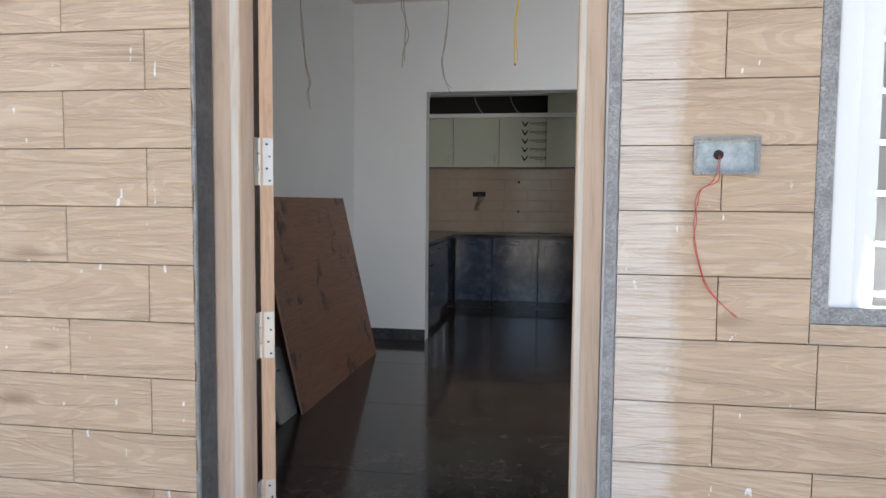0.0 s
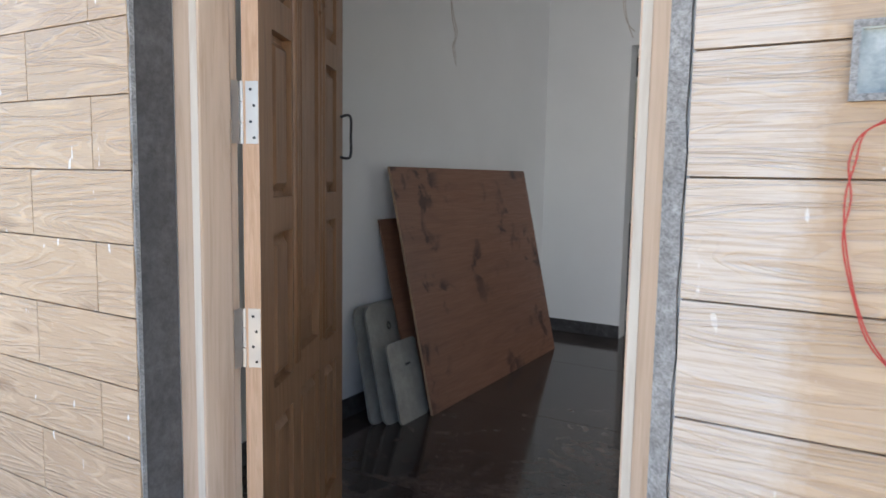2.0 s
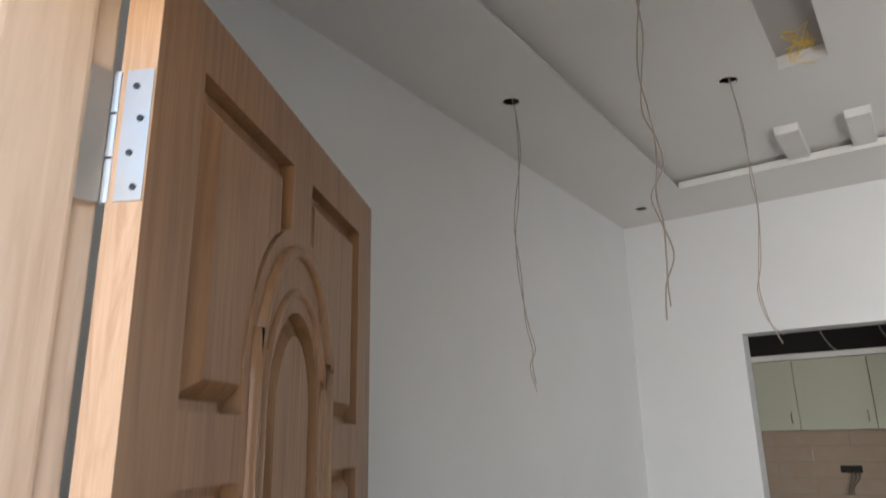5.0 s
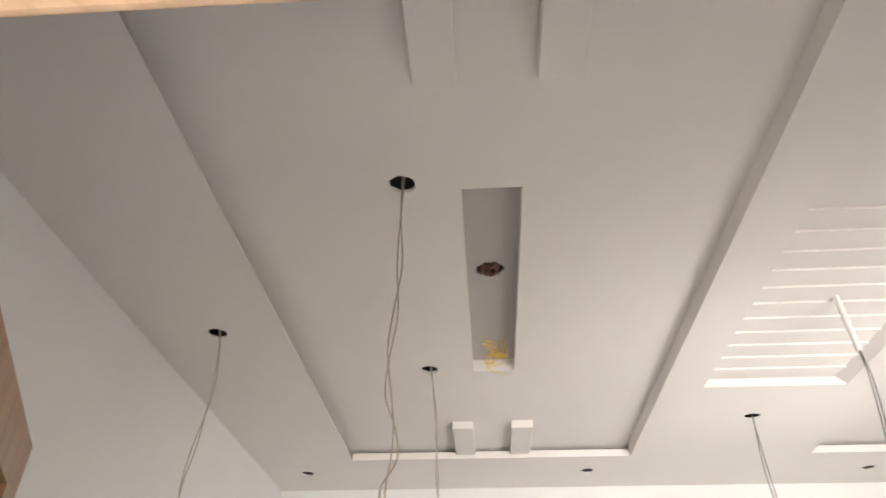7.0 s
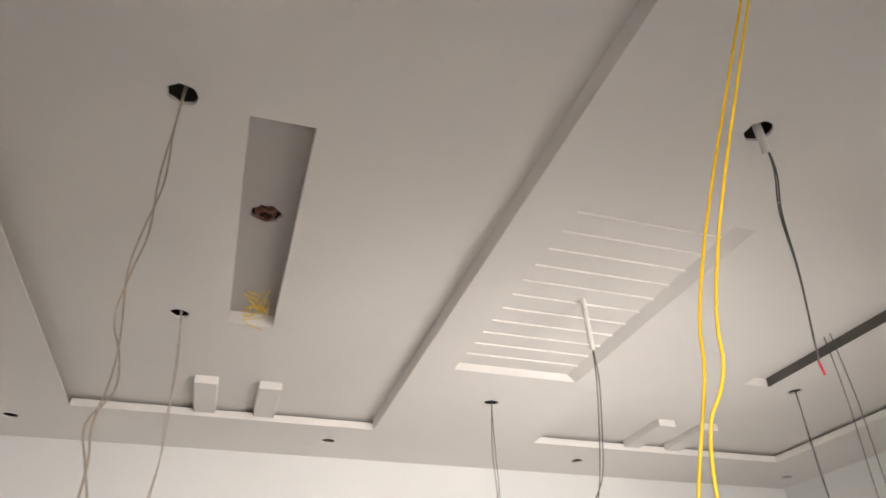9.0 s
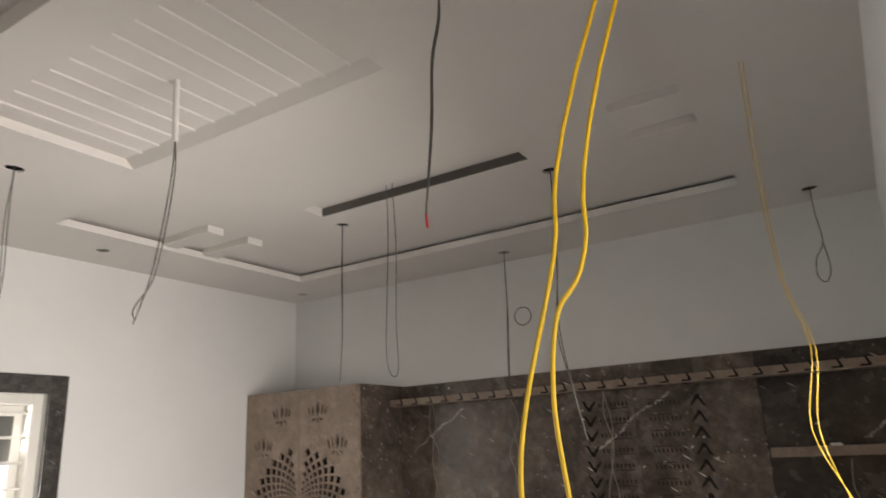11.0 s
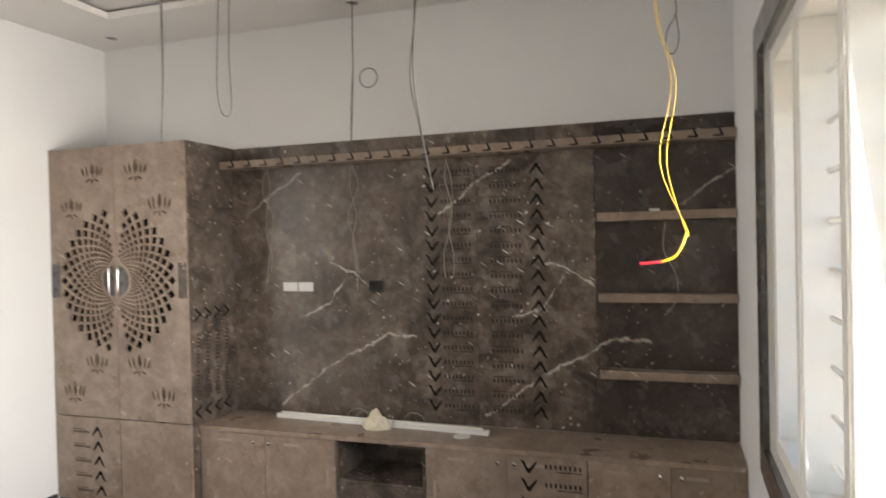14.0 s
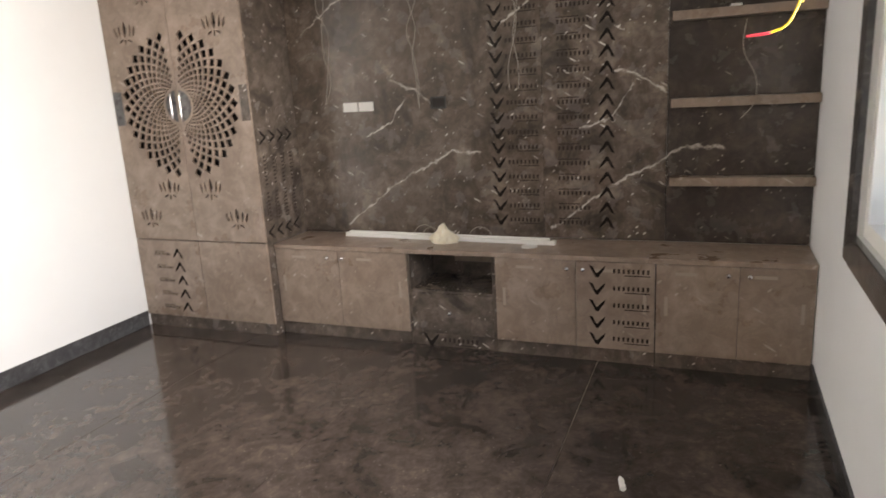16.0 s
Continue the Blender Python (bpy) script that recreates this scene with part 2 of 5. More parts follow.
M_DARK = stone("dark_marble_laminate", (0.068, 0.054, 0.046), (0.235, 0.188, 0.155), (0.68, 0.60, 0.53), 0.20, 0.9, 1.6, curls=False)
M_PANEL = stone("veined_marble_sheet", (0.072, 0.056, 0.046), (0.275, 0.216, 0.175), (0.76, 0.70, 0.63), 0.22, 0.95, 1.6, curls=False, sheet=1.31)
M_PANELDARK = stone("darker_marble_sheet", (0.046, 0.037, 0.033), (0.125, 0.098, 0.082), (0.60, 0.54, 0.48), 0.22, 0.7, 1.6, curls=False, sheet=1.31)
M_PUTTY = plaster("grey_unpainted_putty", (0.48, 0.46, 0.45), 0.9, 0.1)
M_BEIGE = stone("beige_marble_laminate", (0.295, 0.220, 0.172), (0.40, 0.308, 0.248), (0.60, 0.52, 0.45), 0.30, 0.6, 1.2, curls=False)
M_TRIM = stone("window_trim_granite", (0.05, 0.048, 0.046), (0.12, 0.11, 0.105), (0.45, 0.43, 0.41), 0.18, 0.5, 3.0)
# near-black colour painted in for the shade inside holes and recesses
M_CAVITYSHADE = material("painted_cavity_shade", (0.022, 0.018, 0.016), 0.8)
M_INK = material("film_print_ink", (0.016, 0.012, 0.010), 0.7, 0.0, 0.05)
M_INK2 = material("faded_film_print_ink", (0.040, 0.029, 0.024), 0.7, 0.0, 0.05)
M_WHITE = plaster("white_window_paint", (0.81, 0.80, 0.755), 0.35, 0.04, 0.03)
M_STEEL = dusty("hinge_steel", (0.60, 0.57, 0.53), 0.42, 1.0, 0.2)
M_CHROME = material("chrome", (0.8, 0.8, 0.8), 0.12, 1.0)
M_BLACK = material("black_fitting", (0.02, 0.02, 0.021), 0.4)
M_GALV = speckled("galvanised_box", (0.27, 0.31, 0.31), (0.52, 0.55, 0.53), 22, 0.32, 0.1)
M_YELLOW = material("yellow_cable_sheath", (0.85, 0.55, 0.03), 0.4)
M_RED = material("red_tape", (0.55, 0.03, 0.05), 0.4)
M_REDWIRE = material("red_wire", (0.50, 0.05, 0.035), 0.45)
M_GREYWIRE = material("grey_wire", (0.10, 0.095, 0.09), 0.5)
M_PALEWIRE = material("pale_wire", (0.43, 0.38, 0.33), 0.5)
M_BROWNWIRE = material("brown_wire", (0.20, 0.085, 0.06), 0.5)
M_TILEGROUT = material("brown_tile_grout", (0.30, 0.215, 0.15), 0.9)
M_KDARK = dusty("kitchen_gloss_dark_laminate", (0.026, 0.038, 0.066), 0.08, 0.0, 0.3, (0.28, 0.31, 0.36))
M_KDARK.node_tree.nodes["Principled BSDF"].inputs["Specular IOR Level"].default_value = 1.0
M_KCREAM = dusty("kitchen_cream_laminate", (0.52, 0.53, 0.42), 0.12, 0.0, 0.2)
M_KTILE = dusty("kitchen_wall_tile", (0.42, 0.32, 0.24), 0.08, 0.0, 0.3)
M_COUNTER = stone("black_granite_counter", (0.018, 0.018, 0.02), (0.05, 0.05, 0.055), (0.2, 0.2, 0.2), 0.12, 0.3, 4.0)
M_STONECOVER = speckled("precast_cover_board", (0.30, 0.29, 0.26), (0.38, 0.37, 0.33), 18, 0.6, 0.15)
M_PVC = material("white_pvc", (0.78, 0.77, 0.74), 0.35)
M_BAG = material("cream_plastic_bag", (0.72, 0.66, 0.52), 0.45)
M_EARTH = speckled("sandy_ground", (0.42, 0.36, 0.29), (0.54, 0.48, 0.40), 6, 0.95, 0.5)


def frosted():
    m = material("frosted_glass", (0.86, 0.88, 0.87), 0.25)
    t = m.node_tree
    tr = t.nodes.new("ShaderNodeBsdfTranslucent")
    tr.inputs[0].default_value = (0.92, 0.93, 0.92, 1)
    mx = t.nodes.new("ShaderNodeMixShader")
    mx.inputs[0].default_value = 0.55
    t.links.new(t.nodes["Principled BSDF"].outputs[0], mx.inputs[1])
    t.links.new(tr.outputs[0], mx.inputs[2])
    t.links.new(mx.outputs[0], t.nodes["Material Output"].inputs[0])
    return m


M_FROST = frosted()

# ---- mesh helpers ----


def box(bm, x0, y0, z0, x1, y1, z1, chamfer=0.0):
    r = bmesh.ops.create_cube(bm, size=1)
    vs = r["verts"]
    bmesh.ops.scale(bm, vec=(x1 - x0, y1 - y0, z1 - z0), verts=vs)
    bmesh.ops.translate(bm, vec=((x0 + x1) / 2, (y0 + y1) / 2, (z0 + z1) / 2), verts=vs)
    if chamfer:
        es = list({e for v in vs for e in v.link_edges})
        bmesh.ops.bevel(bm, geom=es, offset=chamfer, segments=2, affect="EDGES", profile=0.6)
    return vs


def cyl(bm, p0, p1, r, n=16, r2=None):
    p0, p1 = Vector(p0), Vector(p1)
    d = p1 - p0
    m = Matrix.Translation((p0 + p1) / 2) @ d.to_track_quat("Z", "Y").to_matrix().to_4x4()
    return bmesh.ops.create_cone(bm, cap_ends=True, segments=n, radius1=r, radius2=r if r2 is None else r2, depth=d.length, matrix=m)["verts"]


def smooth_line(pts, steps=6):
    pts = [Vector(p) for p in pts]
    if len(pts) < 3:
        return pts
    out = []
    for i in range(len(pts) - 1):
        p0, p1, p2, p3 = pts[max(i - 1, 0)], pts[i], pts[i + 1], pts[min(i + 2, len(pts) - 1)]
        for k in range(steps):
            t = k / steps
            out.append(0.5 * ((2 * p1) + (p2 - p0) * t + (2 * p0 - 5 * p1 + 4 * p2 - p3) * t * t + (3 * p1 - p0 - 3 * p2 + p3) * t ** 3))
    out.append(pts[-1])
    return out


def tube(bm, pts, r, n=6, steps=6):
    pts = smooth_line(pts, steps)
    rings = []
    side = Vector((1, 0, 0))
    for i, p in enumerate(pts):
        d = (pts[min(i + 1, len(pts) - 1)] - pts[max(i - 1, 0)]).normalized()
        if abs(d.dot(side)) > 0.9:
            side = Vector((0, 1, 0)) if abs(d.y) < 0.9 else Vector((0, 0, 1))
        a = (side - d * side.dot(d)).normalized()
        side = a
        b = d.cross(a)
        rings.append([bm.verts.new(p + (a * math.cos(k * math.tau / n) + b * math.sin(k * math.tau / n)) * r) for k in range(n)])
    for u, v in zip(rings, rings[1:]):
        for k in range(n):
            f = bm.faces.new((u[k], u[(k + 1) % n], v[(k + 1) % n], v[k]))
            f.smooth = True
    bm.faces.new(rings[0][::-1])
    bm.faces.new(rings[-1])


def prism(bm, outer, holes, lo, hi, place):
    """A plate of the outline outer with holes through it, from depth lo to hi; place(u, v, w) gives the point."""
    from mathutils.geometry import delaunay_2d_cdt
    pts, edges = [], []
    loops = [outer, *holes]
    for lp in loops:
        k = len(pts)
        pts += [Vector(p) for p in lp]
        edges += [(k + i, k + (i + 1) % len(lp)) for i in range(len(lp))]
    vs, _, fs, *_ = delaunay_2d_cdt(pts, edges, [], 1, 1e-6)

    def inside(p, lp):
        c = False
        for i in range(len(lp)):
            (x1, y1), (x2, y2) = lp[i], lp[i - 1]
            if (y1 > p[1]) != (y2 > p[1]) and p[0] < (x2 - x1) * (p[1] - y1) / (y2 - y1) + x1:
                c = not c
        return c

    keep = []
    for f in fs:
        c = sum((vs[i] for i in f), Vector((0, 0))) / len(f)
        if inside(c, outer) and not any(inside(c, h) for h in holes):
            keep.append(f)
    a = [bm.verts.new(place(v.x, v.y, lo)) for v in vs]
    b = [bm.verts.new(place(v.x, v.y, hi)) for v in vs]
    count = {}
    for f in keep:
        bm.faces.new([a[i] for i in f][::-1])
        bm.faces.new([b[i] for i in f])
        for i in range(len(f)):
            e = (f[i], f[(i + 1) % len(f)])
            count[e] = count.get(e, 0) + 1
    for (i, j) in list(count):
        if (j, i) not in count:
            bm.faces.new((a[i], a[j], b[j], b[i]))
    for v in [*a, *b]:
        if not v.link_faces:
            bm.verts.remove(v)
    bmesh.ops.recalc_face_normals(bm, faces=bm.faces)


def rect(u0, v0, u1, v1):
    return [(u0, v0), (u1, v0), (u1, v1), (u0, v1)]


def disc(u, v, r, n=20, squash=1.0, rough_cut=0.0):
    """A round outline; rough_cut makes it uneven, like a hole cut by hand."""
    out = []
    for k in range(n):
        q = r * (1 + rough_cut * (math.sin(k * 2.9 + u * 17) + 0.6 * math.sin(k * 5.3 + v * 11)))
        out.append((u + q * math.cos(k * math.tau / n), v + q * squash * math.sin(k * math.tau / n)))
    return out


def mesh_of(name, bm, mat):
    me = bpy.data.meshes.new(name)
    bm.to_mesh(me)
    bm.free()
    me.materials.append(mat)
    return me


def part(name, bm, mat, parent, label=""):
    ob = new(name, mesh_of(name, bm, mat))
    ob.parent = parent
    if parent is not None and parent.type == "EMPTY":
        ob.matrix_parent_inverse = parent.matrix_basis.inverted()
    if label:
        tagged(ob, label)
    return ob


def thing(name, at, label, category, group="", kind=""):
    ob = new(name)
    ob.empty_display_size = 0.05
    ob.matrix_basis = Matrix.Translation(at)
    return tagged(ob, label, category, group, kind)


def solid(name, mat, label, category, boxes, kind="structure", chamfer=0.0):
    bm = bmesh.new()
    for b in boxes:
        box(bm, *b, chamfer=chamfer)
    return tagged(new(name, mesh_of(name, bm, mat)), label, category, "", kind)


def boxed(name, mat, parent, dims, chamfer=0.003, label=""):
    bm = bmesh.new()
    box(bm, *dims, chamfer=chamfer)
    return part(name, bm, mat, parent, label)


# ---- plan, in metres ----
XL, XR, YF, YB = -0.87, 4.32, 0.21, 4.19      # inner faces of the hall
C1, C2, SLAB = 2.972, 3.03, 3.22              # lower ceiling, trays, slab
DX0, DX1, DZ = -0.083, 1.03, 2.17             # door opening in the front wall
WX0, WX1, WZ0, WZ1 = 1.555, 3.14, 0.885, 2.24   # front window opening
KX0, KX1, KZ = -0.217, 1.14, 2.197             # kitchen opening
BX0, BX1, BZ0, BZ1 = 1.55, 2.45, 0.95, 2.20   # back window opening

# ---- large structure ----
wall_front = solid("wall_front", M_WALL, "front wall painted white inside with door and window openings", "wall", [
    (-3.2, 0.0, -0.35, DX0, YF, SLAB), (DX0, 0.0, DZ, DX1, YF, SLAB), (DX1, 0.0, -0.35, WX0, YF, SLAB),
    (WX0, 0.0, -0.35, WX1, YF, WZ0), (WX0, 0.0, WZ1, WX1, YF, SLAB), (WX1, 0.0, -0.35, 5.6, YF, SLAB),
    (DX0, 0.0, -0.35, DX1, YF, -0.02)])
wall_left = solid("wall_left", M_WALL, "smooth pale white painted side wall", "wall", [(XL - 0.15, YF, -0.02, XL, 7.0, SLAB)])
wall_right = solid("wall_right", M_WALL, "smooth pale white painted side wall behind the marble panelling", "wall", [(XR, YF, -0.02, XR + 0.15, YB, SLAB)])
wall_back = solid("wall_back", M_WALL, "white painted back wall with kitchen opening and window", "wall", [
    (XL, YB, -0.02, KX0, YB + 0.15, SLAB), (KX0, YB, KZ, KX1, YB + 0.15, SLAB), (KX1, YB, -0.02, BX0, YB + 0.15, SLAB),
    (BX0, YB, -0.02, BX1, YB + 0.15, BZ0), (BX0, YB, BZ1, BX1, YB + 0.15, SLAB), (BX1, YB, -0.02, XR + 0.15, YB + 0.15, SLAB)])
kitchen_wall_back = solid("wall_kitchen_back", M_WALL, "kitchen back wall behind the wall units", "wall", [(XL, 6.78, -0.02, 2.6, 6.95, SLAB)])
kitchen_wall_right = solid("wall_kitchen_right", M_WALL, "kitchen side wall", "wall", [(2.45, YB + 0.15, -0.02, 2.6, 6.78, SLAB)])
roof = solid("roof_slab", M_VOID, "bare concrete roof slab above the false ceiling", "roof", [(-3.2, -0.3, SLAB, 5.6, 7.2, SLAB + 0.15)])
kitchen_ceiling = solid("ceiling_kitchen", M_CEIL, "plain white kitchen ceiling", "ceiling", [(XL, YB + 0.15, 2.9, 2.45, 6.78, 2.93)])

floor = solid("floor", M_GROUT, "floor bed with pale grout between polished dark tiles", "floor", [(XL - 0.1, YF - 0.12, -0.06, XR + 0.1, 6.9, -0.006)])
porch = solid("pavement", M_CEMENT, "cement porch floor outside the front door", "porch", [(-3.2, -2.6, -0.35, 5.6, 0.0, -0.14)])
bm = bmesh.new()
bmesh.ops.create_grid(bm, x_segments=8, y_segments=8, size=400, matrix=Matrix.Translation((0, 0, -0.36)))
tagged(new("ground", mesh_of("ground", bm, M_EARTH)), "sandy building-site ground reaching the horizon", "ground", "", "structure")
# unseen wall, added as a pale sunlit background outside the window
solid("compound_wall", M_PLAIN, "unseen plain wall added facing the house as a bright background", "wall", [(-8, -7.2, -0.35, 11, -7.0, 1.4)])

# false ceiling: border, trays, slatted panel and lamp holes
SLATS = (1.345, 1.48, 1.945, 2.765)
TRAYS = [(-0.335, 0.76, 1.17, 3.64), (2.11, 0.76, 3.80, 3.64)]
HOLES_LOW = [(-0.589, 2.17), (-0.632, 3.856), (0.963, 3.885), (1.65, 3.11), (2.52, 3.91), (4.11, 3.92), (4.11, 2.206), (4.10, 0.49), (1.65, 1.09)]
HOLES_TRAY = [(0.19, 1.43, 0), (0.17, 2.65, 0), (3.18, 2.72, 1), (3.19, 1.47, 1)]
NICHES = [(0.357, 1.46, 0.534, 2.675), (2.85, 1.49, 3.00, 2.70)]

def splay(bm, xa, y0, xb, y1, za, zb):
    """Shallow splayed side of a recess: from the lower edge xa, za to the upper edge xb, zb."""
    q = [bm.verts.new(p) for p in ((xa, y0, za), (xa, y1, za), (xb, y1, zb), (xb, y0, zb), (xa, y0, zb), (xa, y1, zb))]
    for f in ((0, 1, 2, 3), (0, 4, 5, 1), (3, 2, 5, 4), (0, 3, 4), (1, 5, 2)):
        bm.faces.new([q[i] for i in f])


up = lambda u, v, w: (u, v, w)
bm = bmesh.new()
prism(bm, rect(XL, YF, XR, YB), [rect(*t) for t in TRAYS] + [rect(*SLATS)] + [disc(x, y, 0.037, 14, 1.0, 0.07) for x, y in HOLES_LOW], C1, C1 + 0.008, up)
for i, (x0, y0, x1, y1) in enumerate(TRAYS):
    nx0, ny0, nx1, ny1 = NICHES[i]
    o, w = 0.012, 0.15
    prism(bm, rect(x0 - w, y0 - w, x1 + w, y1 + w), [rect(*NICHES[i])] + [disc(x, y, 0.038, 14, 1.0, 0.07) for x, y, k in HOLES_TRAY if k == i], C2, C2 + 0.012, up)
    fh = C1 + 0.038
    if i == 0:
        splay(bm, x1, y0, x1 - 0.006, y1, C1, C2)
    else:
        box(bm, x1, y0 - o, C1 + 0.008, x1 + o, y1 + o, fh)
    box(bm, x0, y1, C1 + 0.008, x1, y1 + o, fh)
    hn = C2 + (0.055 if i == 0 else 0.045)
    if i:
        prism(bm, rect(nx0 - o, ny0 - o, nx1 + o, ny1 + o), [], hn, hn + 0.012, up)
    for a in ((nx0 - o, ny0 - o, C2 + 0.012, nx0, ny1 + o, hn), (nx1, ny0 - o, C2 + 0.012, nx1 + o, ny1 + o, hn), (nx0, ny0 - o, C2 + 0.012, nx1, ny0, hn), (nx0, ny1, C2 + 0.012, nx1, ny1 + o, hn)):
        box(bm, *a)
    # short decorative stubs across the tray's ends
    for bx0, bx1 in (((0.235, 0.34), (0.53, 0.635)) if i == 0 else ((2.70, 2.805), (2.98, 3.085))):
        box(bm, bx0, 3.245, C1 + 0.018, bx1, y1 + 0.0, C2, chamfer=0.004)
        box(bm, bx0 + 0.025, y0, C1 + 0.018, bx1 + 0.025, 1.035, C2, chamfer=0.004)
sx0, sy0, sx1, sy1 = SLATS
box(bm, sx0 - 0.01, sy0 - 0.01, C1 + 0.036, sx1 + 0.01, sy1 + 0.01, C1 + 0.046)
for a in ((sx0 - 0.012, sy0 - 0.012, C1 + 0.008, sx0, sy1 + 0.012, C1 + 0.036), (sx1, sy0 - 0.012, C1 + 0.008, sx1 + 0.012, sy1 + 0.012, C1 + 0.036),
          (sx0, sy0 - 0.012, C1 + 0.008, sx1, sy0, C1 + 0.036), (sx0, sy1, C1 + 0.008, sx1, sy1 + 0.012, C1 + 0.036)):
    box(bm, *a)
splay(bm, sx1 - 0.001, sy0, sx1 - 0.04, sy1, C1 + 0.001, C1 + 0.0355)
for k in range(11):
    y = sy0 + (k + 1) * (sy1 - sy0) / 12
    box(bm, sx0 + 0.002, y - 0.005, C1 + 0.028, sx1 - 0.04, y + 0.005, C1 + 0.036)
tagged(new("ceiling", mesh_of("ceiling", bm, M_CEIL)), "white gypsum false ceiling with trays, niches, slatted panel and open lamp holes", "ceiling", "", "structure")

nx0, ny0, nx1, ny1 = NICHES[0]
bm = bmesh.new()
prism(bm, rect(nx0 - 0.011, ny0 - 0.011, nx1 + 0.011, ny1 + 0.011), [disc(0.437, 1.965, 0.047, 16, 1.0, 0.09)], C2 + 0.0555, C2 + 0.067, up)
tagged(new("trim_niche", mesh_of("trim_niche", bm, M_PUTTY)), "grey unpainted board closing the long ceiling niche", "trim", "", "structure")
# thin plate in the slab's dark colour over the slot's far inner face
solid("trim_slot", M_VOID, "thin dark plate on the far inner face of the ceiling slot", "trim", [(NICHES[1][2] - 0.004, NICHES[1][1] + 0.002, C2 - 0.001, NICHES[1][2] - 0.0005, NICHES[1][3] - 0.002, C2 + 0.044)])

solid("trim_kitchen_opening", M_WALL, "fresh white plaster band round the kitchen opening", "trim", [
    (KX0 - 0.095, YB - 0.003, 0.1, KX0 - 0.0005, YB - 0.0004, KZ + 0.135), (KX0 - 0.0005, YB - 0.003, KZ + 0.0005, KX1 + 0.0005, YB - 0.0004, KZ + 0.135),
    (KX1 + 0.0005, YB - 0.003, 0.1, KX1 + 0.095, YB - 0.0004, KZ + 0.135)])

# skirting
for nm, b in (("baseboard_back", (XL, YB - 0.012, 0.0, KX0, YB, 0.1)), ("baseboard_back", (KX1, YB - 0.012, 0.0, 3.84, YB, 0.1)),
              ("baseboard_left", (XL, YF, 0.0, XL + 0.012, YB - 0.012, 0.1)), ("baseboard_front", (DX1 + 0.02, YF, 0.0, 3.90, YF + 0.012, 0.1))):
    solid(nm, M_SKIRT, "dark polished granite skirting along the wall foot", "skirting", [b], chamfer=0.003)

# ---- front door frame and leaf ----
door_frame = thing("door_frame", (0.47, 0.15, 0), "raw sawn timber door frame with weathered grey sapwood stripe", "door frame", "", "structure")
for nm, d in (("jamb", (DX0 + 0.002, 0.095, -0.02, 0.004, 0.185, DZ)), ("jamb", (0.955, 0.105, -0.02, DX1 - 0.002, 0.185, DZ)),
              ("head", (0.004, 0.095, 2.09, 0.955, 0.185, DZ))):
    boxed(nm, M_FRAME, door_frame, d, 0.006)
for nm, d in (("rebate_strip", (DX0 + 0.002, 0.185, -0.02, -0.006, 0.212, DZ)), ("rebate_strip", (0.968, 0.185, -0.02, DX1 - 0.002, 0.212, DZ)), ("rebate_strip", (-0.006, 0.185, 2.13, 0.968, 0.212, DZ))):
    boxed(nm, M_FRAME, door_frame, d, 0.003)
solid("door_reveal", M_REVEAL, "dark cement plaster on the reveal beside the door frame", "wall reveal", [
    (DX0, 0.0, -0.14, DX0 + 0.004, 0.094, DZ)])

LW, LH, LT = 0.85, 2.115, 0.042
door = thing("door_1", (0.046, 0.230, 0.008), "open carved teak door leaf with raised arched panels", "door", "", "structure")
leaf_turn = Matrix.Translation((0.046, 0.230, 0.008)) @ Matrix.Rotation(radians(116), 4, "Z")


def leaf(u, v, w):
    """Leaf coordinates: u from the hinge, v up, w from the carved face into the leaf."""
    return leaf_turn @ Vector((u, w, v))


def arch(u0, u1, v0, v1, n=14):
    c, r = (u0 + u1) / 2, (u1 - u0) / 2
    rise = r * 1.5
    return [(u0, v0), (u1, v0)] + [(c + r * math.cos(k * math.pi / n), v1 - rise + rise * math.sin(k * math.pi / n)) for k in range(n + 1)]


def shrink(poly, d):
    cx = sum(p[0] for p in poly) / len(poly)
    cy = sum(p[1] for p in poly) / len(poly)
    hw = max(p[0] for p in poly) - cx
    hh = max(p[1] for p in poly) - cy
    return [(cx + (x - cx) * (1 - d / hw), cy + (y - cy) * (1 - d / hh)) for x, y in poly]


def side_top(u0, u1, v0, v1, mirror):
    """Upper panel whose inner lower corner is scooped out round the arch."""
    pts = [(u0, v1), (u0, v0), (u0 + 0.15, v0)]
    for k in range(8):
        a = radians(170 - k * 9.5)
        pts.append((LW / 2 + 0.182 * math.cos(a), 1.67 + 0.262 * math.sin(a)))
    u1 = pts[-1][0]
    pts.append((u1, v1))
    if mirror:
        pts = [(LW - x, y) for x, y in pts][::-1]
    return pts


panels = []
for mirror in (False, True):
    f = (lambda p: [(LW - x, y) for x, y in p][::-1]) if mirror else (lambda p: p)
    panels += [side_top(0.095, 0.385, 1.64, 2.03, mirror), f(rect(0.095, 1.15, 0.250, 1.56)), f(rect(0.095, 0.66, 0.250, 1.06)), f(rect(0.095, 0.12, 0.250, 0.57))]
panels += [arch(0.322, 0.528, 0.70, 1.80), rect(0.322, 0.12, 0.528, 0.59)]
bm = bmesh.new()
prism(bm, rect(0, 0, LW, LH), panels, 0.0, 0.024, leaf)
prism(bm, rect(0, 0, LW, LH), [], 0.024, LT - 0.002, leaf)
body = part("leaf", bm, M_DOOR, door)
bm = bmesh.new()
prism(bm, rect(-0.0015, 0, -0.0001, LH), [], 0.0, LT - 0.002, leaf)
part("lipping", bm, M_EDGE, door, "pale sawn hinge edge")
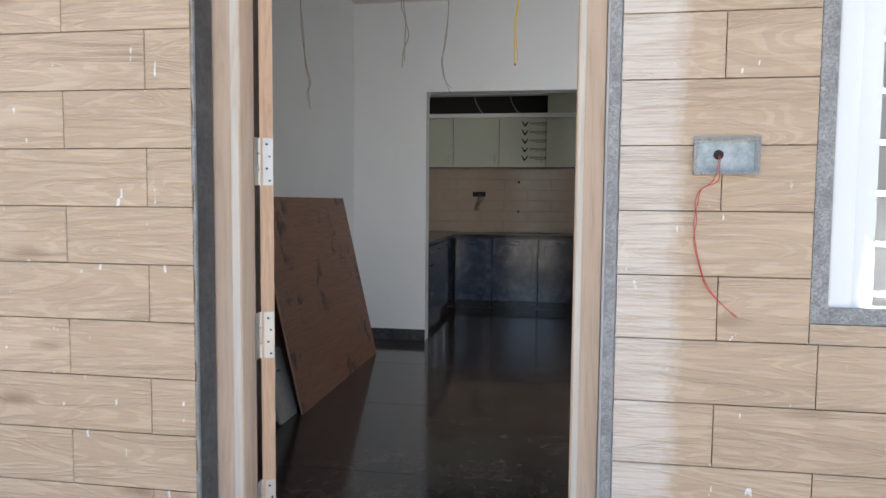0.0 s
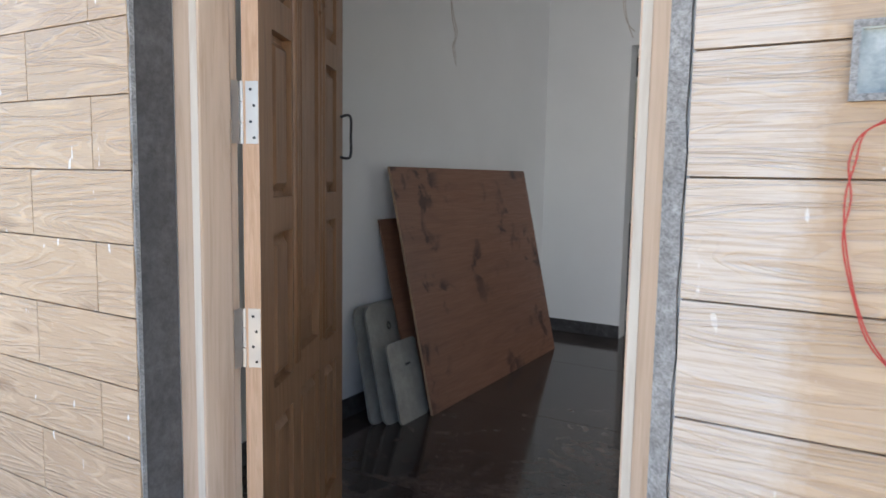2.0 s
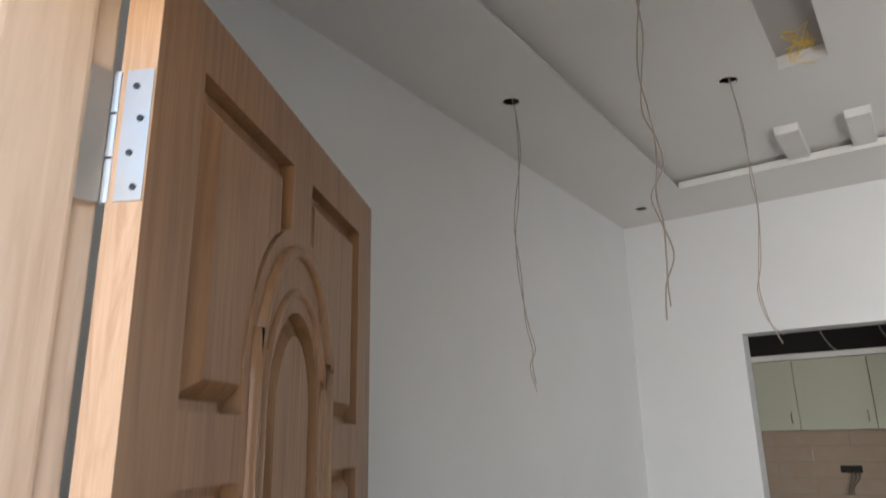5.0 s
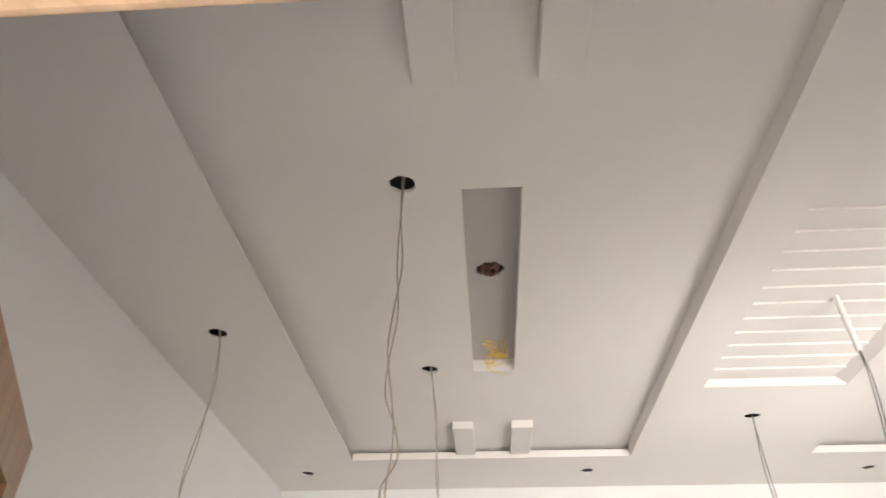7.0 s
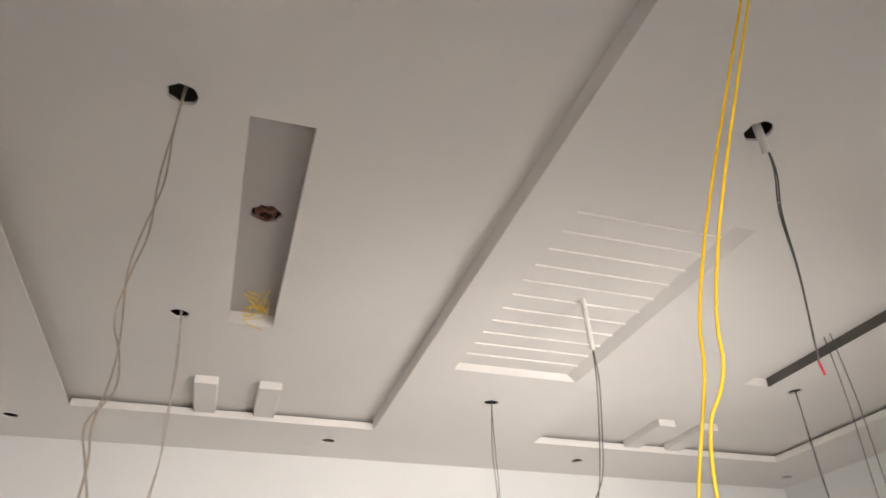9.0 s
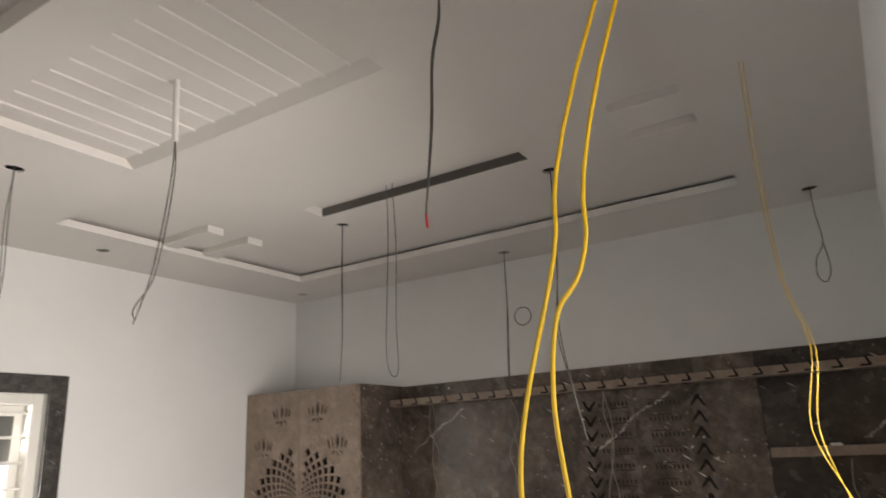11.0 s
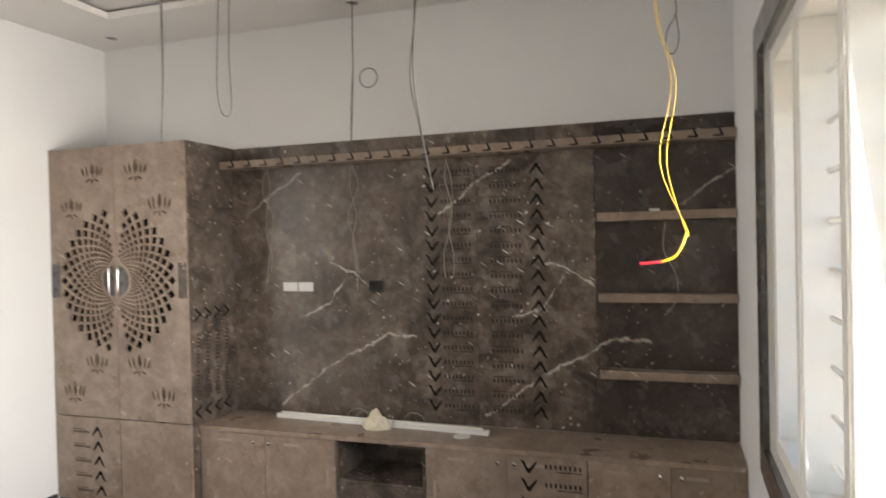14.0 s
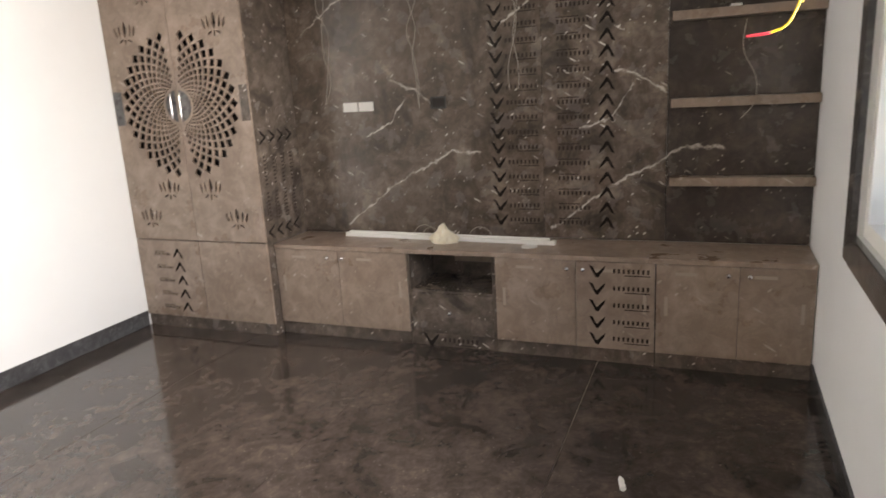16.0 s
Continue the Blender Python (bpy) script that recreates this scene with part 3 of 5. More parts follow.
for p in panels:
    bm = bmesh.new()
    n = len(p)
    lo, hi = shrink(p, 0.014), shrink(p, 0.036)
    a = [bm.verts.new(leaf(u, v, 0.0235)) for u, v in lo]
    b = [bm.verts.new(leaf(u, v, 0.003)) for u, v in hi]
    for i in range(n):
        bm.faces.new((a[i], a[(i + 1) % n], b[(i + 1) % n], b[i]))
    bm.faces.new(b)
    bm.faces.new(a[::-1])
    bmesh.ops.recalc_face_normals(bm, faces=bm.faces)
    part("raised_panel", bm, M_DOOR, door)
# moulded band that follows the arch
for u0, u1, v1, r in ((0.306, 0.544, 1.83, 0.008), (0.275, 0.575, 1.895, 0.012)):
    bm = bmesh.new()
    tube(bm, [leaf(u, v, 0.001) for u, v in [(u0, 0.68)] + arch(u0, u1, 0.68, v1)[2:][::-1] + [(u1, 0.68)]], r, 8, 2)
    part("arch_moulding", bm, M_DOOR, door)
for z in (1.915, 1.358, 0.823, 0.29):
    bm = bmesh.new()
    for k in range(3):
        cyl(bm, (0.007, 0.214, z - 0.072 + k * 0.049), (0.007, 0.214, z - 0.072 + k * 0.049 + 0.046), 0.0065, 12)
    hinge = part("hinge", bm, M_STEEL, door, "steel butt hinge with screws")
    bm = bmesh.new()
    prism(bm, rect(-0.0035, z - 0.08, -0.0016, z + 0.064), [], 0.001, 0.031, leaf)
    box(bm, 0.0042, 0.183, z - 0.072, 0.0056, 0.206, z + 0.072)
    part("flap", bm, M_STEEL, hinge)
    bm = bmesh.new()
    for k in range(4):
        p = leaf(-0.0036, z - 0.066 + k * 0.037, 0.011 + 0.008 * (k % 2))
        q = leaf(-0.0048, z - 0.066 + k * 0.037, 0.011 + 0.008 * (k % 2))
        cyl(bm, p, q, 0.0036, 10)
    part("screws", bm, M_BLACK, hinge)
bm = bmesh.new()
tube(bm, [leaf(u, v, w) for u, v, w in ((0.815, 1.41, 0.0), (0.817, 1.412, -0.035), (0.817, 1.34, -0.037), (0.817, 1.272, -0.035), (0.815, 1.27, 0.0))], 0.005, 8, 5)
part("handle", bm, M_BLACK, door, "black pull handle")

for x0, x1, y in ((-0.024, -0.001, 0.0935), (0.96, 0.975, 0.1035)):
    boxed("sapwood_edge", M_SAP, door_frame, (x0, y, -0.02, x1, y + 0.0012, 2.088), 0.0005, "pale weathered sapwood strip")

# ---- wires out of the ceiling ----


def drop(x, y, top, pts, r, mat, label, strands=2, tip=None, spread=0.012, seed=1):
    """A hanging electrical wire of one or more strands, pts: offsets and heights of its run."""
    rnd = random.Random(seed)
    w = thing("hanging_wire", (x, y, top), label, "wire", "wires hanging from the ceiling")
    end = None
    for s in range(strands):
        ph = s * math.pi + rnd.random()
        line = [(x + 0.006 * s, y, top)]
        for i, (dx, dy, z) in enumerate(pts):
            k = spread * math.sin(1.9 * i + ph)
            line.append((x + dx + k, y + dy + k * 0.7 + 0.004 * s, z - (0.03 * s if i == len(pts) - 1 else 0)))
        bm = bmesh.new()
        tube(bm, line, r, 6, 5)
        part("strand", bm, mat, w)
        end = line[-1]
    if tip:
        bm = bmesh.new()
        cyl(bm, end, (end[0] + 0.004, end[1], end[2] - 0.03), r * 1.3, 8)
        part("tip", bm, tip, w)
    return w


GW = "thin grey twin wire hanging from an open lamp hole"
drop(-0.589, 2.17, 3.0, [(0.02, 0, 2.9), (0.025, 0, 2.73), (0.004, 0, 2.54), (-0.010, 0, 2.41), (0.0, 0, 2.24), (0.018, 0, 2.05), (0.045, 0, 1.94), (0.03, 0, 1.88), (0.045, 0, 1.815)], 0.0022, M_PALEWIRE, GW, seed=3, spread=0.005)
drop(0.19, 1.43, 3.06, [(0, 0, 2.9), (0.004, 0, 2.75), (0, 0, 2.61), (-0.012, 0, 2.5), (-0.008, 0, 2.39), (0.010, 0, 2.31), (0.012, 0, 2.24), (-0.010, 0, 2.17), (0.004, 0, 2.10), (0.013, 0, 2.02), (-0.002, 0, 1.95), (-0.004, 0, 1.9)], 0.0022, M_PALEWIRE, GW, seed=4, spread=0.007)
drop(0.17, 2.65, 3.06, [(0.025, 0, 2.87), (0.032, 0, 2.74), (0.035, 0, 2.59), (0.040, 0, 2.45), (0.018, 0, 2.25), (0.0, 0, 2.145), (0.02, 0, 2.03), (0.06, 0, 1.97)], 0.0022, M_PALEWIRE, GW, seed=5, spread=0.004)
drop(1.65, 3.11, 3.0, [(0, 0, 2.75), (0.01, 0, 2.5), (0.0, 0.01, 2.28)], 0.0022, M_GREYWIRE, GW, seed=6)
drop(3.18, 2.72, 3.06, [(0, 0, 2.8), (0.0, 0, 2.6), (0.01, 0.01, 2.4), (0.0, 0.02, 2.13)], 0.0024, M_GREYWIRE, GW, seed=7, spread=0.008)
drop(4.11, 2.206, 3.0, [(0, 0, 2.8), (0.0, 0, 2.62), (0.0, 0.01, 2.45), (-0.01, 0.02, 2.17)], 0.0026, M_GREYWIRE, GW, seed=8, spread=0.01)
drop(3.19, 1.47, 3.06, [(0, 0.0, 2.8), (0.0, 0.01, 2.55), (0.0, 0.03, 2.3), (0.0, 0.0, 2.1), (0.0, -0.05, 1.86)], 0.0026, M_GREYWIRE, GW, seed=9, spread=0.016)
drop(1.65, 1.09, 3.0, [(0.01, 0, 2.85), (0.0, 0.02, 2.72), (0.0, 0.03, 2.55), (-0.02, 0.04, 2.36)], 0.0022, M_GREYWIRE, "thick grey twisted wire with red tip below a lamp hole", seed=10, spread=0.006, tip=M_RED)
for lx, ly in ((4.10, 0.49),):
    w = thing("hanging_wire", (lx, ly, 3.0), "short dark wire ending in a loop below the ceiling", "wire", "wires hanging from the ceiling")
    bm = bmesh.new()
    tube(bm, [(lx, ly, 3.0), (lx, ly, 2.85), (lx, ly - 0.01, 2.7), (lx, ly + 0.03, 2.62), (lx, ly + 0.04, 2.54), (lx, ly + 0.01, 2.50), (lx, ly - 0.02, 2.56), (lx, ly - 0.01, 2.69)], 0.003, 6, 5)
    part("strand", bm, M_GREYWIRE, w)
# loop out of the slot niche
w = thing("hanging_wire", (2.92, 2.2, 3.1), "long pale wire loop hanging from the ceiling slot", "wire", "wires hanging from the ceiling")
bm = bmesh.new()
tube(bm, [(2.92, 2.215, 3.1), (2.92, 2.21, 2.8), (2.92, 2.225, 2.5), (2.92, 2.235, 2.25), (2.92, 2.21, 2.15), (2.92, 2.17, 2.17), (2.92, 2.175, 2.4), (2.92, 2.165, 2.75), (2.92, 2.18, 3.1)], 0.0022, 6, 5)
part("strand", bm, M_GREYWIRE, w)
# conduit stub in the slatted panel
w = thing("conduit_stub", (1.645, 2.09, 3.02), "white plastic conduit stub with wire below the slatted panel", "conduit")
bm = bmesh.new()
cyl(bm, (1.645, 2.09, 3.022), (1.66, 2.10, 2.80), 0.010, 12)
part("pipe", bm, M_PVC, w)
for s in (0, 1):
    bm = bmesh.new()
    tube(bm, [(1.66, 2.10, 2.82), (1.665 + 0.01 * s, 2.11, 2.7), (1.655, 2.13 - 0.02 * s, 2.5), (1.65 + 0.01 * s, 2.16, 2.36), (1.65, 2.20 + 0.03 * s, 2.28), (1.65, 2.23, 2.23 + 0.02 * s)], 0.0024, 6, 5)
    part("strand", bm, M_GREYWIRE, w)
bm = bmesh.new()
cyl(bm, (1.652, 1.092, 3.02), (1.658, 1.095, 2.90), 0.0115, 12)
tagged(new("conduit_end", mesh_of("conduit_end", bm, M_PVC)), "grey plastic conduit end poking out of a ceiling hole", "conduit")
# bare yellow flex curled in the niche
rnd = random.Random(5)
w = thing("wire_bundle", (0.45, 2.55, 3.06), "tangle of thin yellow wire ends in the ceiling niche", "wire")
for k in range(7):
    bm = bmesh.new()
    q = [(0.45 + rnd.uniform(-0.03, 0.03), 2.55 + rnd.uniform(-0.05, 0.05), 3.083)]
    for j in range(4):
        q.append((0.45 + rnd.uniform(-0.05, 0.05), 2.56 + rnd.uniform(-0.09, 0.08), 3.08 - 0.03 * j + rnd.uniform(-0.01, 0.01)))
    tube(bm, q, 0.0015, 5, 4)
    part("strand", bm, M_YELLOW, w)

w = thing("wire_bundle", (0.437, 1.965, 3.1), "tangle of brown wire ends inside the open niche hole", "wire")
for k in range(9):
    bm = bmesh.new()
    a = k * 0.7
    tube(bm, [(0.437 + 0.040 * math.cos(a), 1.965 + 0.040 * math.sin(a), 3.115), (0.437 + 0.025 * math.cos(a + 1), 1.965 + 0.03 * math.sin(a + 1), 3.085 - 0.004 * (k % 3)),
              (0.437 + 0.03 * math.cos(a + 2.4), 1.965 + 0.03 * math.sin(a + 2.4), 3.078), (0.437 + 0.040 * math.cos(a + 3.3), 1.965 + 0.040 * math.sin(a + 3.3), 3.115)], 0.0028, 5, 4)
    part("strand", bm, M_BROWNWIRE, w)

# thick yellow cable loop by the doorway, taped at its foot
ax = Vector((0.276, -0.961, 0))
base = Vector((0.765, 0.489, 1.684))
lean = Vector((0.05, -0.035, 0))


def flex(px, z):
    """A point of the loop: sideways and up from the taped joint; the upper run leans to its ceiling hole."""
    return tuple(base + ax * px * 0.68 + lean * min(1.0, max(0.0, (z - 0.15) / 0.35)) + Vector((0.10, -0.13, 0)) * min(1.0, max(0.0, (z - 0.42) / 0.4)) + Vector((0, 0, z * (0.9 if z < 0.8 else 1.0))))


cable = thing("yellow_cable", (0.915, 0.324, 2.985), "thick yellow cable loop hanging from the ceiling with red taped joint", "cable")
for pts in ([(0.0, 1.31), (-0.002, 0.9), (-0.006, 0.42), (-0.013, 0.28), (-0.025, 0.19), (-0.026, 0.14), (-0.021, 0.095), (-0.015, 0.05), (-0.011, 0.004)],
            [(0.004, 1.31), (0.006, 0.9), (0.016, 0.42), (0.013, 0.28), (-0.006, 0.24), (-0.004, 0.19), (0.009, 0.14), (0.020, 0.075), (0.047, 0.032), (0.048, 0.014), (0.014, 0.006)]):
    bm = bmesh.new()
    tube(bm, [flex(*p) for p in pts], 0.0015, 8, 6)
    part("strand", bm, M_YELLOW, cable)
bm = bmesh.new()
tube(bm, [flex(-0.012, 0.006), flex(-0.006, 0.001), flex(0.006, 0.0), flex(0.013, 0.003)], 0.0021, 8, 4)
part("tape", bm, M_RED, cable, "red insulating tape")
thin = thing("yellow_wire", (2.6, 0.56, 2.98), "pair of thin yellow wires with a red taped end", "wire")
for s in (0.0, 0.012):
    bm = bmesh.new()
    tube(bm, [(2.6, 0.55 - s, 2.985), (2.6, 0.56 - s, 2.57), (2.61, 0.545 - s * 0.5, 2.25), (2.62, 0.505 - s, 2.05), (2.62, 0.54 - 1.5 * s, 1.83), (2.62, 0.47 + s * 0.5, 1.64), (2.62, 0.475, 1.625)], 0.0014, 6, 5)
    part("strand", bm, M_YELLOW, thin)
bm = bmesh.new()
tube(bm, [(2.62, 0.472, 1.63), (2.62, 0.50, 1.57), (2.62, 0.545, 1.55)], 0.0035, 8, 4)
part("joint", bm, M_YELLOW, thin)
bm = bmesh.new()
tube(bm, [(2.62, 0.54, 1.551), (2.62, 0.57, 1.548), (2.62, 0.60, 1.546)], 0.004, 8, 3)
part("tape", bm, M_RED, thin, "red insulating tape")

# ---- boards leaning on the side wall ----


def leaning(name, y0, y1, xb, xt, length, t, mat, label, category, corner=0.0, skew=0.0, edge=None, group=""):
    ang = math.asin((xb - xt) / length)
    base_m = Matrix.Translation((xb, 0, 0)) @ Matrix.Rotation(-ang, 4, "Y")
    at = lambda u, v, w: base_m @ Vector((w, u + skew * v, v))
    w = thing(name, (xb, (y0 + y1) / 2, 0), label, category, group)
    if corner:
        o = []
        for cx, cy, a0 in ((y1 - corner, length - corner, 0), (y0 + corner, length - corner, 90), (y0 + corner, corner, 180), (y1 - corner, corner, 270)):
            o += [(cx + corner * math.cos(radians(a0 + k * 18)), cy + corner * math.sin(radians(a0 + k * 18))) for k in range(6)]
    else:
        o = rect(y0, 0, y1, length)
    bm = bmesh.new()
    prism(bm, o, [], -t, 0.0, at)
    part("board", bm, mat, w)
    return w, at


def ply_stained():
    m = M_PLY.copy()
    m.name = "stained_plywood"
    n = Nodes(m)
    prev = n.b.inputs["Base Color"].links[0].from_socket
    v = n.mapped((1, 1, 1))
    f = n.noise(v, 6.5, 4, 0.6, 0.6)
    mask = n.ramp(n.noise(v, 1.7, 2), (0.44, g(0)), (0.54, g(1)))
    c = n.mix(n.mix(1.0, n.ramp(f, (0.54, g(0)), (0.62, g(0.9))), mask, "MULTIPLY"), prev, (0.045, 0.02, 0.014))
    n.color(c)
    return m


M_PLYS = ply_stained()
leaning("plywood_sheet", 1.93, 3.80, -0.60, -0.845, 1.02, 0.010, M_PLY, "brown plywood sheet leaning behind a larger sheet", "plywood", group="leaning boards")
big, at = leaning("plywood_sheet", 1.955, 3.63, -0.515, -0.80, 1.295, 0.012, M_PLYS, "stained red-brown plywood sheet leaning against the wall", "plywood", group="leaning boards")
bm = bmesh.new()
prism(bm, rect(1.953, 0.0, 1.9548, 1.295), [], -0.012, 0.0, at)
part("sawn_edge", bm, M_PLYEDGE, big, "pale sawn edge")
leaning("cover_board", 1.655, 2.03, -0.68, -0.84, 0.585, 0.014, M_STONECOVER, "grey moulded cover board leaning against the wall", "board", 0.05, skew=0.10, group="leaning boards")
cov, at = leaning("cover_board", 1.69, 2.06, -0.62, -0.80, 0.59, 0.014, M_STONECOVER, "grey moulded cover board with a ring mark leaning against the wall", "board", 0.05, skew=0.10, group="leaning boards")
bm = bmesh.new()
prism(bm, disc(1.862, 0.47, 0.016, 16, 1.3), [disc(1.862, 0.47, 0.010, 16, 1.3)], 0.0006, 0.002, at)
part("ring_mark", bm, M_BLACK, cov)
cov, at = leaning("cover_board", 1.745, 2.00, -0.565, -0.69, 0.40, 0.012, M_STONECOVER, "small grey moulded cover board with a slot leaning on others", "board", 0.025, skew=0.10, group="leaning boards")
bm = bmesh.new()
prism(bm, rect(1.87, 0.27, 1.915, 0.281), [], 0.0006, 0.002, at)
part("slot_mark", bm, M_BLACK, cov)

# ---- printed marks on the protective film ----
BIRD = [(-0.5, 0.34), (-0.26, 0.24), (-0.10, -0.10), (0.0, -0.18), (0.2, 0.06), (0.5, 0.32), (0.42, 0.06), (0.24, -0.18), (0.06, -0.46), (-0.10, -0.42), (-0.28, -0.08)]
print_mesh = {}


def printed(kind, size):
    """Shared flat print, lying in its own x, y."""
    if (kind, size) not in print_mesh:
        bm = bmesh.new()
        if kind == "mark":
            prism(bm, [(x * size, y * size) for x, y in BIRD][::-1], [], 0.0, 0.0006, lambda u, v, w: (u, v, w))
        else:
            for k in range(8):
                x0 = (-0.5 + k / 8) * size
                box(bm, x0, -0.06 * size, 0, x0 + size / 8 * 0.45, 0.06 * size, 0.0006)
            box(bm, -0.2 * size, -0.13 * size, 0, 0.45 * size, -0.105 * size, 0.0006)
        print_mesh[kind, size] = mesh_of("print_" + kind, bm, M_INK if kind == "mark" else M_INK2)
    return print_mesh[kind, size]


def stamp(parent, kind, size, at, normal="-x", spin=0.0):
    o = new("print_" + kind, printed(kind, size))
    turn = {"-x": pose(0, 0, 0, 90, 0, -90), "-y": pose(0, 0, 0, 90, 0, 0)}[normal]
    o.parent = parent
    o.matrix_parent_inverse = parent.matrix_basis.inverted() if parent.type == "EMPTY" else Matrix.Identity(4)
    o.matrix_basis = Matrix.Translation(at) @ turn @ Matrix.Rotation(radians(spin), 4, "Z")
    return o


# ---- marble panelling, shelves and sideboard ----
SX = 4.30
panel = thing("wall_panelling", (SX, 1.7, 0.55), "dark brown veined marble laminate wall panelling with film prints", "wall panel")
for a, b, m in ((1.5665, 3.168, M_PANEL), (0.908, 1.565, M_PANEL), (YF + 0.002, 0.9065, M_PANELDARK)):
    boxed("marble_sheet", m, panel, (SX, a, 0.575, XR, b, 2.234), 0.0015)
for k in range(17):
    z = 2.02 - k * 0.0835
    stamp(panel, "mark", 0.086, (SX - 0.0007, 1.825, z))
    stamp(panel, "bar", 0.185, (SX - 0.0007, 1.675, z - 0.005))
    stamp(panel, "mark", 0.086, (SX - 0.0007, 1.215, z - 0.02), spin=180)
    stamp(panel, "bar", 0.185, (SX - 0.0007, 1.40, z - 0.015), spin=180)
ledge = thing("light_ledge", (4.23, 1.7, 2.09), "long beige laminate ledge across the marble panelling", "ledge")
boxed("ledge_board", M_BEIGE, ledge, (4.17, YF + 0.003, 2.095, SX, 3.166, 2.14), 0.002)
for k in range(25):
    stamp(ledge, "mark", 0.058, (4.169, 3.08 - k * 0.116, 2.117), spin=62)
for z in (1.750, 1.330, 0.932):
    sh = thing("wall_shelf", (4.26, 0.55, z - 0.045), "beige marble laminate floating shelf on dark panelling", "shelf", "floating shelves")
    boxed("shelf_board", M_BEIGE, sh, (4.215, YF + 0.003, z - 0.045, SX, 0.886, z), 0.002)

BXF = 3.925


def sideboard_unit(y0, y1, doors, label):
    u = thing("sideboard_unit", (4.1, (y0 + y1) / 2, 0.0), label, "cabinet", "sideboard units")
    boxed("carcass", M_DARK, u, (BXF + 0.019, y0, 0.08, SX, y1, 0.548), 0.001)
    boxed("plinth", M_DARK, u, (BXF + 0.012, y0, 0.0, SX, y1, 0.08), 0.001)
    n = len(doors)
    for d0, d1, knob in doors:
        d = boxed("cabinet_door", M_BEIGE, u, (BXF, d0 + 0.0015, 0.078, BXF + 0.018, d1 - 0.0015, 0.546), 0.0015)
        if knob is not None:
            bm = bmesh.new()
            cyl(bm, (BXF, knob, 0.505), (BXF - 0.012, knob, 0.505), 0.005, 10)
            bmesh.ops.create_uvsphere(bm, u_segments=12, v_segments=8, radius=0.012, matrix=Matrix.Translation((BXF - 0.018, knob, 0.505)))
            part("knob", bm, M_CHROME, d, "chrome knob")
        for hy, hz, hh, hw in (((d0 + d1) / 2 + 0.05, 0.5, 0.008, 0.05), (d1 - 0.05 if knob is not None and knob < (d0 + d1) / 2 else d0 + 0.05, 0.33, 0.05, 0.008)):
            bm = bmesh.new()
            box(bm, BXF - 0.0006, hy - hw, hz - hh, BXF, hy + hw, hz + hh)
            part("film_patch", bm, M_PALEFILM, d, "pale strip of protective film")
    return u


M_PALEFILM = material("film_tape", (0.42, 0.35, 0.29), 0.25)
sideboard_unit(2.282, 3.166, [(2.725, 3.166, 2.79), (2.282, 2.725, 2.69)], "beige marble laminate sideboard unit with two doors")
u = sideboard_unit(0.925, 1.758, [(1.32, 1.758, 1.365), (0.925, 1.32, 1.28)], "beige sideboard unit with film prints on one door")
for k in range(5):
    stamp(u, "mark", 0.085, (BXF - 0.0007, 1.21, 0.5 - k * 0.091))
    stamp(u, "bar", 0.19, (BXF - 0.0007, 1.035, 0.5 - k * 0.091))
sideboard_unit(YF + 0.003, 0.922, [(0.54, 0.922, 0.59), (YF + 0.003, 0.54, 0.495)], "beige sideboard unit with two doors beside the window wall")
# open niche with drawer
u = thing("drawer_unit", (4.1, 2.02, 0.0), "dark marble drawer below an open niche in the sideboard", "cabinet", "sideboard units")
for nm, d in (("side", (BXF + 0.002, 1.760, 0.08, SX, 1.775, 0.548)), ("side", (BXF + 0.002, 2.265, 0.08, SX, 2.280, 0.548)), ("back", (SX - 0.02, 1.775, 0.08, SX, 2.265, 0.548)),
              ("niche_floor", (BXF + 0.004, 1.775, 0.322, SX - 0.02, 2.265, 0.336)), ("plinth", (BXF + 0.014, 1.760, 0.0, SX, 2.280, 0.08))):
    boxed(nm, M_DARK, u, d, 0.001)
dr = boxed("drawer", M_DARK, u, (BXF + 0.003, 1.777, 0.082, BXF + 0.022, 2.263, 0.32), 0.0015)
bm = bmesh.new()
bmesh.ops.create_uvsphere(bm, u_segments=12, v_segments=8, radius=0.012, matrix=Matrix.Translation((BXF - 0.012, 2.03, 0.21)))
cyl(bm, (BXF + 0.003, 2.03, 0.21), (BXF - 0.008, 2.03, 0.21), 0.005, 10)
part("knob", bm, M_CHROME, dr, "chrome knob")
boxed("back_board", M_BEIGE, u, (SX - 0.026, 1.82, 0.42, SX - 0.0205, 2.12, 0.53), 0.001)
stamp(u, "mark", 0.10, (BXF + 0.0133, 2.16, 0.045))
stamp(u, "bar", 0.22, (BXF + 0.0133, 1.97, 0.04))
top = thing("worktop", (4.1, 1.69, 0.549), "long beige laminate top along the sideboard", "worktop")
boxed("top_board", M_BEIGE, top, (BXF - 0.008, YF + 0.003, 0.549, SX - 0.001, 3.166, 0.574), 0.003)

# things lying on the sideboard
bat = thing("light_batten", (4.17, 2.14, 0.574), "white tube light batten lying on the sideboard top", "lamp")
bm = bmesh.new()
m = Matrix.Translation((4.17, 2.14, 0.574)) @ Matrix.Rotation(radians(-3.0), 4, "Z")
box(bm, -0.016, -0.66, 0.0, 0.016, 0.66, 0.022, 0.003)
bmesh.ops.transform(bm, matrix=m, verts=bm.verts)
part("channel", bm, M_PVC, bat)
for s in (-1, 1):
    bm = bmesh.new()
    box(bm, -0.018, s * 0.66 - 0.012, 0.0, 0.018, s * 0.66 + 0.012, 0.026, 0.003)
    bmesh.ops.transform(bm, matrix=m, verts=bm.verts)
    part("end_cap", bm, M_WHITE, bat)
bm = bmesh.new()
cyl(bm, m @ Vector((-0.004, -0.64, 0.030)), m @ Vector((-0.004, 0.64, 0.030)), 0.009, 10)
